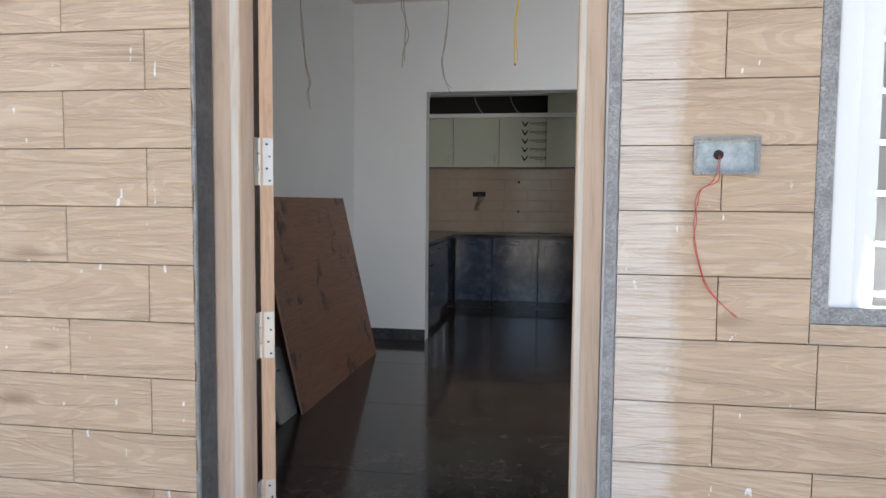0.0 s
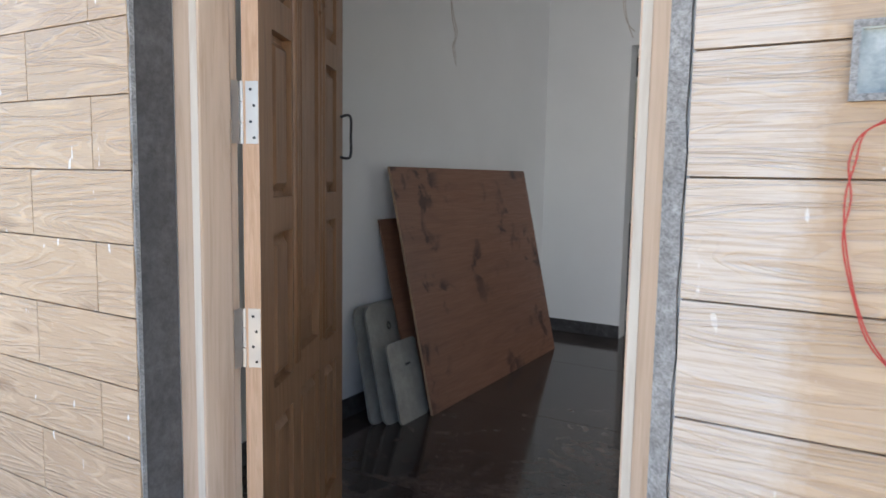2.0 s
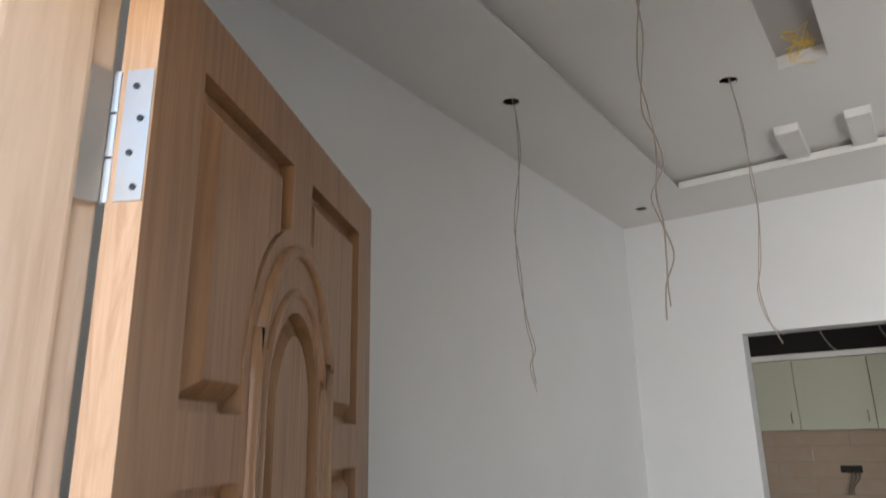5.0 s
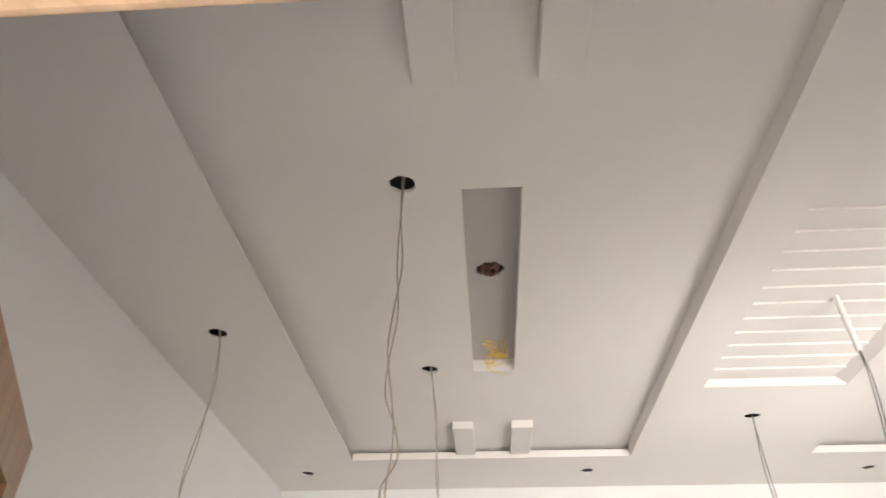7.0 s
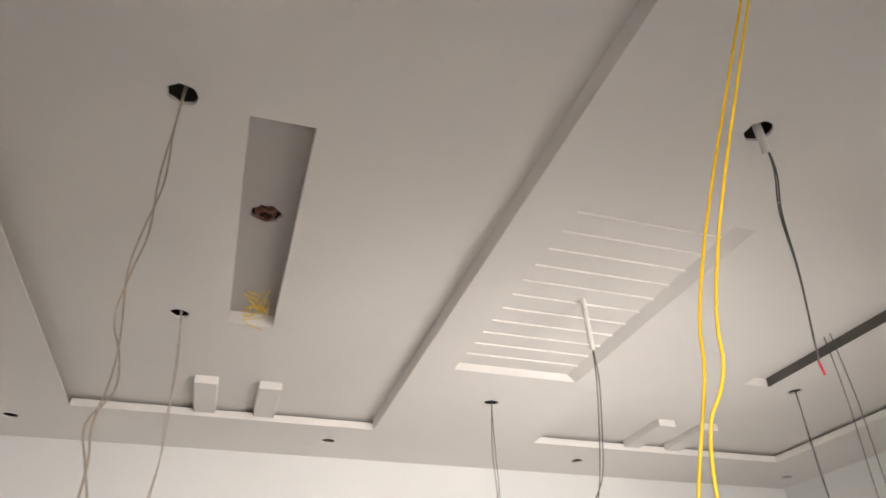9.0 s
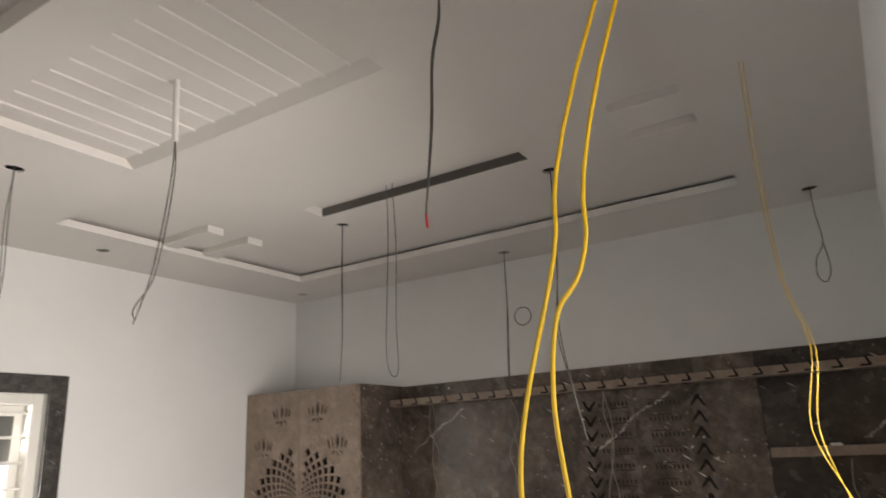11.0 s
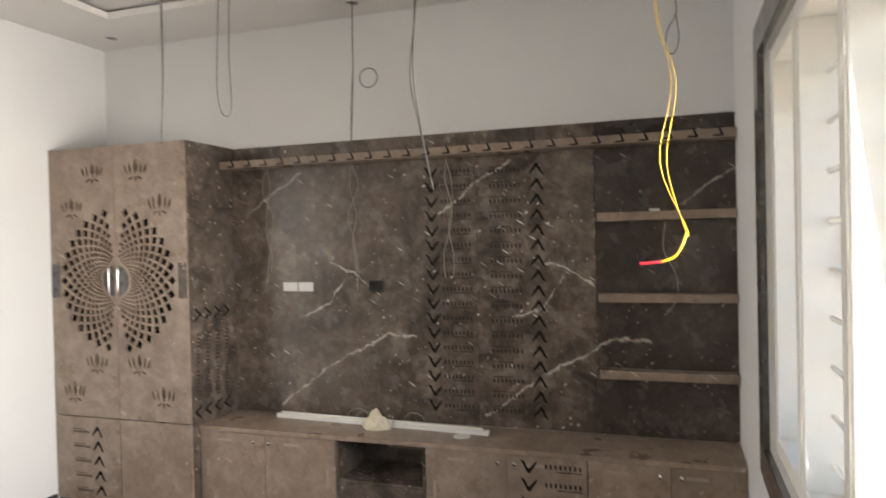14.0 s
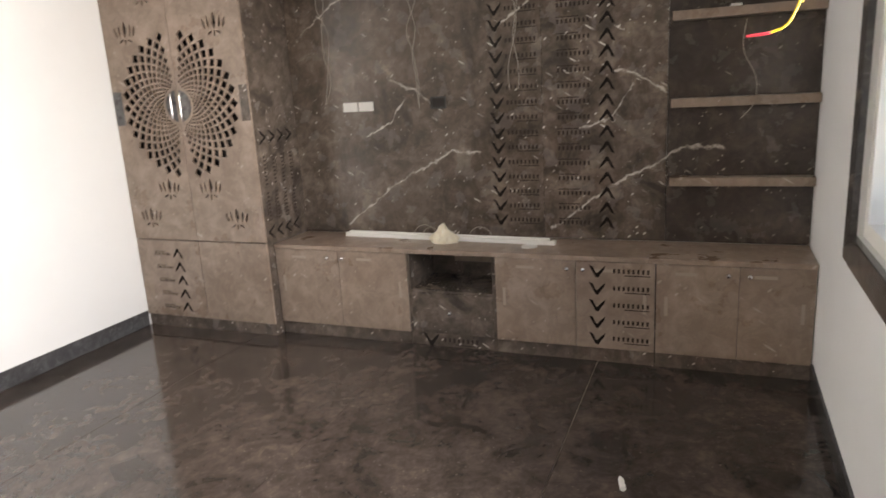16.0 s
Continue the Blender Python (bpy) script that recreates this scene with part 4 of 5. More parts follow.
part("diffuser", bm, M_WHITE, bat)
# crumpled bag
bm = bmesh.new()
bmesh.ops.create_icosphere(bm, subdivisions=3, radius=1.0)
for v in bm.verts:
    p = v.co.copy()
    k = 1 + 0.28 * noise.noise(p * 2.2 + Vector((3, 1, 2))) + 0.14 * noise.noise(p * 5.5)
    h = max(0.0, p.z)
    v.co = Vector((4.12 + p.x * 0.06 * k * (1 - 0.6 * h), 2.12 + p.y * 0.085 * k * (1 - 0.75 * h), 0.575 + max(0.0, (p.z + 0.25)) * 0.085 * k))
tagged(new("plastic_bag", mesh_of("plastic_bag", bm, M_BAG)), "crumpled cream plastic bag on the sideboard top", "bag")
bm = bmesh.new()
cyl(bm, (4.07, 1.60, 0.574), (4.07, 1.60, 0.580), 0.045, 24)
bmesh.ops.bevel(bm, geom=[e for e in bm.edges if e.calc_face_angle(0) > 1], offset=0.002, segments=2, affect="EDGES")
tagged(new("ceiling_rose", mesh_of("ceiling_rose", bm, M_PVC)), "round white plastic cover plate on the sideboard top", "cover plate")

w = thing("wire_loop", (4.23, 2.14, 0.574), "thin tan wire coiled behind the plastic bag", "wire")
for y, r in ((2.28, 0.075), (2.24, 0.06), (1.93, 0.07)):
    bm = bmesh.new()
    tube(bm, [(4.22, y + r * math.cos(a * 0.45), 0.577 + r * max(0.0, math.sin(a * 0.45))) for a in range(8)], 0.002, 6, 4)
    part("strand", bm, M_PALEWIRE, w)

# wall outlets and wall wires
for y0, y1, n in ((2.60, 2.81, 2),):
    s = thing("switch_plate", (SX, 2.7, 1.36), "white modular socket plate pair in the marble panelling", "socket")
    for k in range(2):
        a = y1 - k * 0.108
        boxed("plate", M_PVC, s, (SX - 0.008, a - 0.10, 1.332, SX, a, 1.388), 0.003)
        boxed("rim", M_PVC, s, (SX - 0.0095, a - 0.085, 1.343, SX - 0.008, a - 0.015, 1.377), 0.0005)
s = thing("outlet_box", (SX, 2.18, 1.36), "empty dark outlet box cut into the marble panelling", "outlet")
# flat near-black plate, the box's shaded depth put into its colour
boxed("opening", M_CAVITYSHADE, s, (SX - 0.001, 2.14, 1.337, SX + 0.002, 2.222, 1.392), 0.0)
bm = bmesh.new()
prism(bm, rect(2.132, 1.330, 2.230, 1.399), [rect(2.142, 1.339, 2.220, 1.390)], SX - 0.004, SX - 0.001, lambda a, b, w: (w, a, b))
part("rim", bm, M_BLACK, s)
for y, z1, sd in ((2.88, 1.40, 1), (2.30, 1.35, 2), (1.71, 1.41, 3)):
    w = thing("wall_wire", (4.24, y, 2.09), "thin tan twin wire hanging from the ledge against the marble", "wire", "wires below the ledge")
    for s in (0, 1):
        r2 = random.Random(sd * 7 + s)
        pts = [(4.25, y + 0.01 * s, 2.10)] + [(4.25 + r2.uniform(-0.01, 0.02), y + r2.uniform(-0.03, 0.03), 2.1 - (2.1 - z1) * k / 5 + r2.uniform(-0.02, 0.02)) for k in range(1, 6)]
        bm = bmesh.new()
        tube(bm, pts, 0.0017, 6, 5)
        part("strand", bm, M_PALEWIRE, w)
w = thing("wall_wire", (4.25, 0.53, 1.69), "thin brown wire hanging from the upper shelf", "wire")
bm = bmesh.new()
tube(bm, [(4.25, 0.55, 1.69), (4.25, 0.56, 1.55), (4.26, 0.50, 1.42), (4.25, 0.50, 1.30), (4.24, 0.56, 1.22)], 0.002, 6, 5)
part("strand", bm, M_PALEWIRE, w)
bm = bmesh.new()
box(bm, 4.225, 0.575, 1.750, 4.255, 0.625, 1.763, chamfer=0.004)
tagged(new("connector", mesh_of("connector", bm, M_PVC)), "small white plastic connector on the upper shelf", "connector")
bm = bmesh.new()
prism(bm, disc(2.21, 2.60, 0.060, 28), [disc(2.21, 2.60, 0.054, 28)], XR - 0.002, XR - 0.0004, lambda a, b, w: (w, a, b))
tagged(new("pencil_ring", mesh_of("pencil_ring", bm, M_GREYWIRE)), "ring marked on the white wall for a fan point", "wall mark")

wp = thing("wall_point", (1.721, YB, 2.671), "small open grey conduit point in the white back wall", "conduit")
bm = bmesh.new()
prism(bm, disc(1.721, 2.671, 0.034, 16, 1.0, 0.06), [disc(1.721, 2.671, 0.016, 14)], YB - 0.004, YB - 0.0005, lambda u, v, w: (u, w, v))
part("rim", bm, M_CEMENT, wp)
bm = bmesh.new()
cyl(bm, (1.721, YB - 0.001, 2.671), (1.721, YB - 0.012, 2.671), 0.014, 14)
part("pipe_end", bm, M_CEMENT, wp)

M_BANDS = dusty("smoked_laminate_band", (0.085, 0.08, 0.082), 0.25, 0.0, 0.3)
# ---- tall carved cabinet in the corner ----
PX, PY0, PY1 = 3.85, 3.17, YB - 0.002
cab = thing("puja_cabinet", (4.07, 3.64, 0), "tall beige marble laminate cabinet with carved lotus and mandala doors", "cabinet")
for nm, d in (("side", (PX + 0.02, PY0, 0.08, XR - 0.001, PY0 + 0.018, 2.239)), ("side", (PX + 0.02, PY1 - 0.018, 0.08, XR - 0.001, PY1, 2.239)),
              ("top", (PX + 0.02, PY0 + 0.018, 2.221, XR - 0.001, PY1 - 0.018, 2.239)), ("plinth", (PX + 0.012, PY0, 0, XR - 0.001, PY1, 0.08)),
              ("middle_shelf", (PX + 0.02, PY0 + 0.018, 0.575, XR - 0.001, PY1 - 0.018, 0.593))):
    boxed(nm, M_DARK, cab, d, 0.001)
# near-black back and an added board paint the shade behind the cut-outs
boxed("cabinet_back", M_CAVITYSHADE, cab, (XR - 0.02, PY0 + 0.018, 0.593, XR - 0.002, PY1 - 0.018, 2.221), 0.0)
boxed("shade_board", M_CAVITYSHADE, cab, (PX + 0.10, PY0 + 0.02, 0.60, PX + 0.106, PY1 - 0.02, 2.21), 0.0, "near-black board added as painted shade behind the carved doors")
CY, CZ = 3.682, 1.428


def lotus(cy, cz, s=1.0):
    out = []
    for dx, h, lean in ((-0.062, 0.066, -0.018), (-0.036, 0.078, -0.010), (0.0, 0.095, 0.0), (0.036, 0.078, 0.010), (0.062, 0.066, 0.018)):
        wd = 0.015 if dx == 0 else 0.009
        pts = [(0, 0.0), (wd, h * 0.35), (wd * 0.8, h * 0.7), (0, h), (-wd * 0.8, h * 0.7), (-wd, h * 0.35)]
        out.append([(cy - (dx + x + lean * y / h) * s, cz + (y - 0.03) * s) for x, y in pts])
    for ddx, rot in ((-0.032, 0.5), (0.0, 1.57), (0.032, 2.64)):
        p = []
        for k in range(6):
            a = k * math.tau / 6
            x, y = 0.020 * math.cos(a), 0.007 * math.sin(a)
            p.append((cy - (ddx + x * math.cos(rot) - y * math.sin(rot)) * s, cz + (-0.048 - (0.006 if ddx == 0 else 0) + x * math.sin(rot) + y * math.cos(rot)) * s))
        out.append(p)
    return out


cuts = []
for dy, z in ((0.163, 2.085), (-0.163, 2.085), (0.332, 1.875), (-0.332, 1.875), (0.165, 0.928), (-0.155, 0.928), (0.345, 0.745), (-0.325, 0.745)):
    cuts += lotus(CY + dy, z)
N = 32
r, k = 0.385, 0
while r > 0.105:
    step = r * 0.098
    for i in range(N):
        a = (i + 0.5 * (k % 2)) * math.tau / N
        wd = r * math.pi / N * 0.72
        hl = step * 0.80
        q = [(r + hl, 0), (r, wd), (r - hl, 0), (r, -wd)]
        q = [(CY + (u * math.cos(a) - v * math.sin(a)) * 1.05, CZ + (u * math.sin(a) + v * math.cos(a)) * 1.07) for u, v in q]
        if min(abs(p[0] - CY) for p in q) > 0.016 and (q[0][0] - CY) * (q[2][0] - CY) > 0:
            cuts.append(q)
    r -= step
    k += 1
for d0, d1, nm in ((PY0, CY - 0.001, "carved_door"), (CY + 0.001, PY1, "carved_door")):
    bm = bmesh.new()
    prism(bm, rect(d0, 0.597, d1, 2.237), [c for c in cuts if all(d0 < p[0] < d1 for p in c)], PX, PX + 0.016, lambda a, b, w: (w, a, b))
    cd = part(nm, bm, M_BEIGE, cab, "beige door with cut-out lotus and mandala")
    hy = CY + (0.034 if d0 > CY else -0.034)
    bm = bmesh.new()
    tube(bm, [(PX, hy, 1.50), (PX - 0.022, hy, 1.495), (PX - 0.024, hy, 1.42), (PX - 0.022, hy, 1.355), (PX, hy, 1.35)], 0.0045, 8, 4)
    part("handle", bm, M_CHROME, cd, "chrome bow handle")
    bm = bmesh.new()
    ds = [p for p in disc(CY, CZ, 0.095, 40)]
    half = [p for p in ds if (p[0] > CY + 0.003) == (d0 > CY) and abs(p[0] - CY) > 0.003]
    half.sort(key=lambda p: math.atan2(p[1] - CZ, (p[0] - CY) * (1 if d0 > CY else -1)))
    prism(bm, half, [], PX - 0.0012, PX - 0.0002, lambda a, b, w: (w, a, b))
    part("handle_plate", bm, M_BANDS, cd, "dark glossy round plate behind the handle")
bm = bmesh.new()
box(bm, PX - 0.0012, PY1 - 0.07, 1.325, PX - 0.0002, PY1 - 0.0005, 1.53)
part("dark_band", bm, M_BANDS, cab, "dark glossy band")
bm = bmesh.new()
box(bm, PX - 0.0012, PY0 + 0.0005, 1.325, PX - 0.0002, PY0 + 0.06, 1.53)
part("dark_band", bm, M_DARK, cab)
for d0, d1 in ((PY0, CY - 0.001), (CY + 0.001, PY1)):
    boxed("lower_door", M_BEIGE, cab, (PX, d0 + 0.001, 0.078, PX + 0.018, d1 - 0.001, 0.590), 0.0015)
for k in range(5):
    stamp(cab, "mark", 0.085, (PX - 0.0007, 3.86 - 0.005 * k, 0.50 - k * 0.09), spin=180)
    stamp(cab, "bar", 0.13, (PX - 0.0007, 3.99 - 0.005 * k, 0.50 - k * 0.09), spin=180)
for k in range(4):
    stamp(cab, "mark", 0.085, (3.93 + 0.09 * k, PY0 - 0.0007, 1.22), "-y", spin=90)
    stamp(cab, "bar", 0.185, (3.93 + 0.09 * k, PY0 - 0.0007, 1.03), "-y", spin=90)
    stamp(cab, "bar", 0.185, (3.93 + 0.09 * k, PY0 - 0.0007, 0.80), "-y", spin=-90)
    stamp(cab, "mark", 0.085, (3.93 + 0.09 * k, PY0 - 0.0007, 0.65), "-y", spin=-90)

# ---- windows ----


def glass():
    m = material("window_glass", (1, 1, 1), 0.0)
    b = m.node_tree.nodes["Principled BSDF"]
    b.inputs["Transmission Weight"].default_value = 1.0
    b.inputs["IOR"].default_value = 1.2
    return m


M_GLASS = glass()


def window(name, x0, x1, z0, z1, yo, yi, mullions, label, inner=1):
    """White casement window with three lights: frame, mullions, outer sashes with panes, bars across. yo, yi: outer and inner side."""
    w = thing(name, ((x0 + x1) / 2, (yo + yi) / 2, z0), label, "window", "", "structure")
    a, b = min(yo, yi), max(yo, yi)
    fw = 0.055
    for nm, d in (("frame_post", (x0, a, z0, x0 + fw, b, z1)), ("frame_post", (x1 - fw, a, z0, x1, b, z1)), ("frame_sill", (x0 + fw, a, z0, x1 - fw, b, z0 + fw)), ("frame_head", (x0 + fw, a, z1 - fw, x1 - fw, b, z1))):
        boxed(nm, M_WHITE, w, d, 0.005)
    edges = [x0 + fw] + [e for mx in mullions for e in (mx - 0.03, mx + 0.03)] + [x1 - fw]
    for mx in mullions:
        m = boxed("mullion", M_WHITE, w, (mx - 0.03, a, z0 + fw, mx + 0.03, b, z1 - fw), 0.005)
        yb = b if inner > 0 else a
        for s in (-0.017, 0.0, 0.017):
            boxed("bead", M_WHITE, m, (mx + s - 0.005, yb - 0.004, z0 + fw, mx + s + 0.005, yb + 0.006, z1 - fw), 0.002)
    bars = []
    z = z0 + fw + 0.075
    while z < z1 - fw - 0.04:
        bars.append(z)
        z += 0.128
    ym = a + (b - a) * (0.62 if inner > 0 else 0.38)
    for z in bars:
        bm = bmesh.new()
        cyl(bm, (x0 + fw - 0.01, ym, z), (x1 - fw + 0.01, ym, z), 0.0075, 10)
        part("bar", bm, M_WHITE, w)
    for i in range(0, len(edges), 2):
        e0, e1 = edges[i], edges[i + 1]
        yy = a + 0.012 if inner > 0 else b - 0.042
        bm = bmesh.new()
        prism(bm, rect(e0 + 0.002, z0 + fw + 0.002, e1 - 0.002, z1 - fw - 0.002), [rect(e0 + 0.05, z0 + fw + 0.055, e1 - 0.05, z1 - fw - 0.055)], yy, yy + 0.03, lambda u, v, t: (u, t, v))
        sash = part("sash", bm, M_WHITE, w)
        bm = bmesh.new()
        box(bm, e0 + 0.046, yy + 0.012, z0 + fw + 0.051, e1 - 0.046, yy + 0.017, z1 - fw - 0.051)
        p = part("pane", bm, M_GLASS, sash)
        p.visible_shadow = False
        if inner > 0:
            xs = e1 - 0.03
            bm = bmesh.new()
            tube(bm, [(xs, yy + 0.03, 1.50), (xs, yy + 0.055, 1.50), (xs, yy + 0.06, 1.56), (xs, yy + 0.055, 1.62), (xs, yy + 0.03, 1.62)], 0.005, 8, 4)
            part("pull_handle", bm, M_BLACK, sash, "black pull handle")
            bm = bmesh.new()
            tube(bm, [(e1 - 0.035, yy + 0.035, 1.30), (e1 - 0.06, yy + 0.06, 1.31), (e1 - 0.10, yy + 0.075, 1.36), (e1 - 0.13, yy + 0.075, 1.38), (e1 - 0.15, yy + 0.07, 1.365)], 0.005, 8, 4)
            box(bm, e1 - 0.05, yy + 0.03, 1.275, e1 - 0.015, yy + 0.05, 1.315, chamfer=0.004)
            part("stay_hook", bm, M_BLACK, sash, "black metal window stay hook")
            bm = bmesh.new()
            cyl(bm, (e0 + 0.12, yy + 0.045, z0 + fw + 0.004), (e0 + 0.12, yy + 0.045, z0 + fw + 0.06), 0.005, 8)
            box(bm, e0 + 0.10, yy + 0.03, z0 + fw + 0.02, e0 + 0.14, yy + 0.045, z0 + fw + 0.05)
            part("tower_bolt", bm, M_BLACK, sash)
    return w


window("window_1", WX0, WX1, WZ0, WZ1, 0.0, 0.19, [2.09, 2.63], "white painted casement window with horizontal grill bars")
window("window_2", BX0, BX1, BZ0, BZ1, YB + 0.15, YB + 0.03, [2.0], "white painted casement window in the back wall", -1)
trim = thing("window_trim", (2.4, YF + 0.01, WZ0 - 0.1), "dark polished granite border round the window", "window trim", "", "structure")
for d in ((WX1 - 0.005, YF, WZ0 - 0.1, WX1 + 0.1, YF + 0.022, WZ1 + 0.1), (WX0 - 0.09, YF, WZ0 - 0.1, WX0 + 0.005, YF + 0.022, WZ1 + 0.1),
          (WX0 + 0.005, YF, WZ0 - 0.1, WX1 - 0.005, YF + 0.024, WZ0 + 0.006), (WX0 + 0.005, YF, WZ1 - 0.006, WX1 - 0.005, YF + 0.022, WZ1 + 0.1)):
    boxed("granite_strip", M_TRIM, trim, d, 0.003)
trim = thing("window_trim", (2.0, YB - 0.01, BZ0 - 0.1), "dark polished granite border round the back window", "window trim", "", "structure")
for d in ((BX1, YB - 0.022, BZ0 - 0.1, BX1 + 0.1, YB, BZ1 + 0.1), (BX0 - 0.1, YB - 0.022, BZ0 - 0.1, BX0, YB, BZ1 + 0.1),
          (BX0, YB - 0.022, BZ0 - 0.1, BX1, YB, BZ0), (BX0, YB - 0.022, BZ1, BX1, YB, BZ1 + 0.1)):
    boxed("granite_strip", M_TRIM, trim, d, 0.003)

# ---- kitchen seen through the opening ----
KB, KL = 6.15, -0.27


def kitchen_unit(y_or_x, a, b, facing, label, drawers=0):
    """Base unit with a dark gloss door or drawers, facing the hall ('-y') or sideways ('+x')."""
    if facing == "-y":
        u = thing("kitchen_base_unit", ((a + b) / 2, KB + 0.3, 0), label, "cabinet", "kitchen base units")
        boxed("carcass", M_KDARK, u, (a, KB + 0.02, 0.09, b, 6.74, 0.83), 0.001)
        boxed("plinth", M_COUNTER, u, (a, KB + 0.05, 0, b, 6.74, 0.09), 0.001)
        d = boxed("unit_door", M_KDARK, u, (a + 0.012, KB, 0.10, b - 0.012, KB + 0.018, 0.815), 0.003)
        boxed("inset_panel", M_KDARK, d, (a + 0.07, KB - 0.006, 0.17, b - 0.07, KB, 0.745), 0.003)
        bm = bmesh.new()
        tube(bm, [((a + b) / 2 - 0.05, KB - 0.006, 0.775), ((a + b) / 2 - 0.045, KB - 0.028, 0.775), ((a + b) / 2 + 0.045, KB - 0.028, 0.775), ((a + b) / 2 + 0.05, KB - 0.006, 0.775)], 0.004, 6, 3)
        part("handle", bm, M_CHROME, d, "chrome bow handle")
    else:
        u = thing("kitchen_base_unit", (KL - 0.3, (a + b) / 2, 0), label, "cabinet", "kitchen base units")
        boxed("carcass", M_KDARK, u, (XL + 0.001, a, 0.09, KL - 0.02, b, 0.83), 0.001)
        boxed("plinth", M_COUNTER, u, (XL + 0.001, a, 0, KL - 0.05, b, 0.09), 0.001)
        hs = [0.10, 0.40, 0.62, 0.815] if drawers else [0.10, 0.815]
        for z0, z1 in zip(hs, hs[1:]):
            d = boxed("drawer" if drawers else "unit_door", M_KDARK, u, (KL - 0.018, a + 0.01, z0 + 0.004, KL, b - 0.01, z1 - 0.004), 0.003)
            bm = bmesh.new()
            zc, yc = z1 - 0.06, (a + b) / 2
            tube(bm, [(KL, yc - 0.05, zc), (KL + 0.024, yc - 0.045, zc), (KL + 0.024, yc + 0.045, zc), (KL, yc + 0.05, zc)], 0.004, 6, 3)
            part("handle", bm, M_CHROME, d, "chrome bow handle")
    return u


for a, b in ((-0.23, 0.20), (0.205, 0.73), (0.735, 1.26), (1.265, 1.85), (1.855, 2.44)):
    kitchen_unit(KB, a, b, "-y", "dark glossy kitchen base unit with dusty film on its door")
kitchen_unit(KL, 4.55, 5.05, "+x", "dark glossy kitchen drawer unit with chrome handles", 3)
kitchen_unit(KL, 5.055, 5.60, "+x", "dark glossy kitchen base unit with chrome handle")
kitchen_unit(KL, 5.605, 6.14, "+x", "dark glossy corner kitchen base unit")
ct = thing("kitchen_counter", (0.5, 6.4, 0.83), "black granite kitchen counter running round the corner", "worktop")
boxed("slab", M_COUNTER, ct, (XL + 0.001, KB - 0.03, 0.83, 2.445, 6.745, 0.87), 0.004)
boxed("slab", M_COUNTER, ct, (XL + 0.001, 4.52, 0.83, KL + 0.03, KB - 0.031, 0.87), 0.004)
for a, b in zip((-0.855, -0.30, 0.25, 0.80, 1.35, 1.90), (-0.303, 0.247, 0.797, 1.347, 1.897, 2.44)):
    u = thing("kitchen_wall_unit", ((a + b) / 2, 6.58, 1.66), "cream glossy kitchen wall unit", "cabinet", "kitchen wall units")
    boxed("carcass", M_KCREAM, u, (a, 6.42, 1.66, b, 6.775, 2.235), 0.001)
    d = boxed("unit_door", M_KCREAM, u, (a + 0.002, 6.40, 1.662, b - 0.002, 6.418, 2.233), 0.002)
    bm = bmesh.new()
    hx = b - 0.05
    tube(bm, [(hx, 6.40, 1.72), (hx, 6.376, 1.725), (hx, 6.376, 1.80), (hx, 6.40, 1.805)], 0.004, 6, 3)
    part("handle", bm, M_CHROME, d, "chrome bow handle")
    if abs(a - 0.25) < 0.01:
        for k in range(5):
            stamp(d, "mark", 0.085, (a + 0.30, 6.3993, 2.17 - k * 0.10), "-y")
            stamp(d, "bar", 0.20, (a + 0.46, 6.3993, 2.17 - k * 0.10), "-y")
lf = thing("loft_shelf", (0.5, 6.55, 2.24), "pale loft slab with dark open storage above the wall units", "shelf")
boxed("slab", M_WHITE, lf, (XL + 0.001, 6.36, 2.237, 2.445, 6.775, 2.285), 0.003)
# loft back coloured near-black in place of the shade in there
boxed("loft_back", M_CAVITYSHADE, lf, (XL + 0.001, 6.70, 2.286, 0.81, 6.775, 2.60), 0.0)
boxed("loft_front", M_KCREAM, lf, (0.81, 6.38, 2.286, 2.445, 6.40, 2.60), 0.002)
boxed("loft_head", M_WALL, lf, (XL + 0.001, 6.36, 2.50, 0.809, 6.48, 2.899), 0.0)
boxed("loft_head", M_WALL, lf, (0.81, 6.36, 2.601, 2.445, 6.48, 2.899), 0.0)
for dx in (0.0, 0.42):
    bm = bmesh.new()
    tube(bm, [(-0.05 + dx, 6.40, 2.50), (-0.03 + dx, 6.37, 2.42), (0.0 + dx, 6.36, 2.36), (0.03 + dx, 6.38, 2.31), (0.06 + dx, 6.37, 2.29)], 0.004, 6, 4)
    part("loose_wire", bm, M_PALEWIRE, lf)

# backsplash tiles
bs = thing("backsplash", (0.8, 6.76, 0.87), "dusty beige wood-look kitchen wall tiles", "wall tiles", "", "structure")
boxed("tile_bed", M_GROUT, bs, (XL + 0.001, 6.755, 0.872, 2.445, 6.778, 1.658), 0.0)
tile_mesh = {}
for row in range(6):
    z0 = 0.876 + row * 0.1305
    x = XL + 0.004 - (0.29 if row % 2 else 0.0)
    while x < 2.44:
        a, b = max(x, XL + 0.004), min(x + 0.58, 2.442)
        if b - a > 0.03:
            k = round(b - a, 3)
            if k not in tile_mesh:
                bm = bmesh.new()
                box(bm, 0, -0.008, 0, b - a - 0.005, 0, 0.1255, chamfer=0.002)
                tile_mesh[k] = mesh_of("tile", bm, M_KTILE)
            o = new("tile", tile_mesh[k])
            o.parent = bs
            o.matrix_parent_inverse = bs.matrix_basis.inverted()
            o.location = (a, 6.754, z0)
        x += 0.58
ob = thing("outlet_cutout", (0.02, 6.745, 1.34), "rough socket cutout with loose wires in the kitchen tiles", "outlet")
# thin near-black plate painted as the shaded hole
boxed("cutout", M_CAVITYSHADE, ob, (-0.10, 6.7445, 1.31, 0.06, 6.7455, 1.37), 0.0)
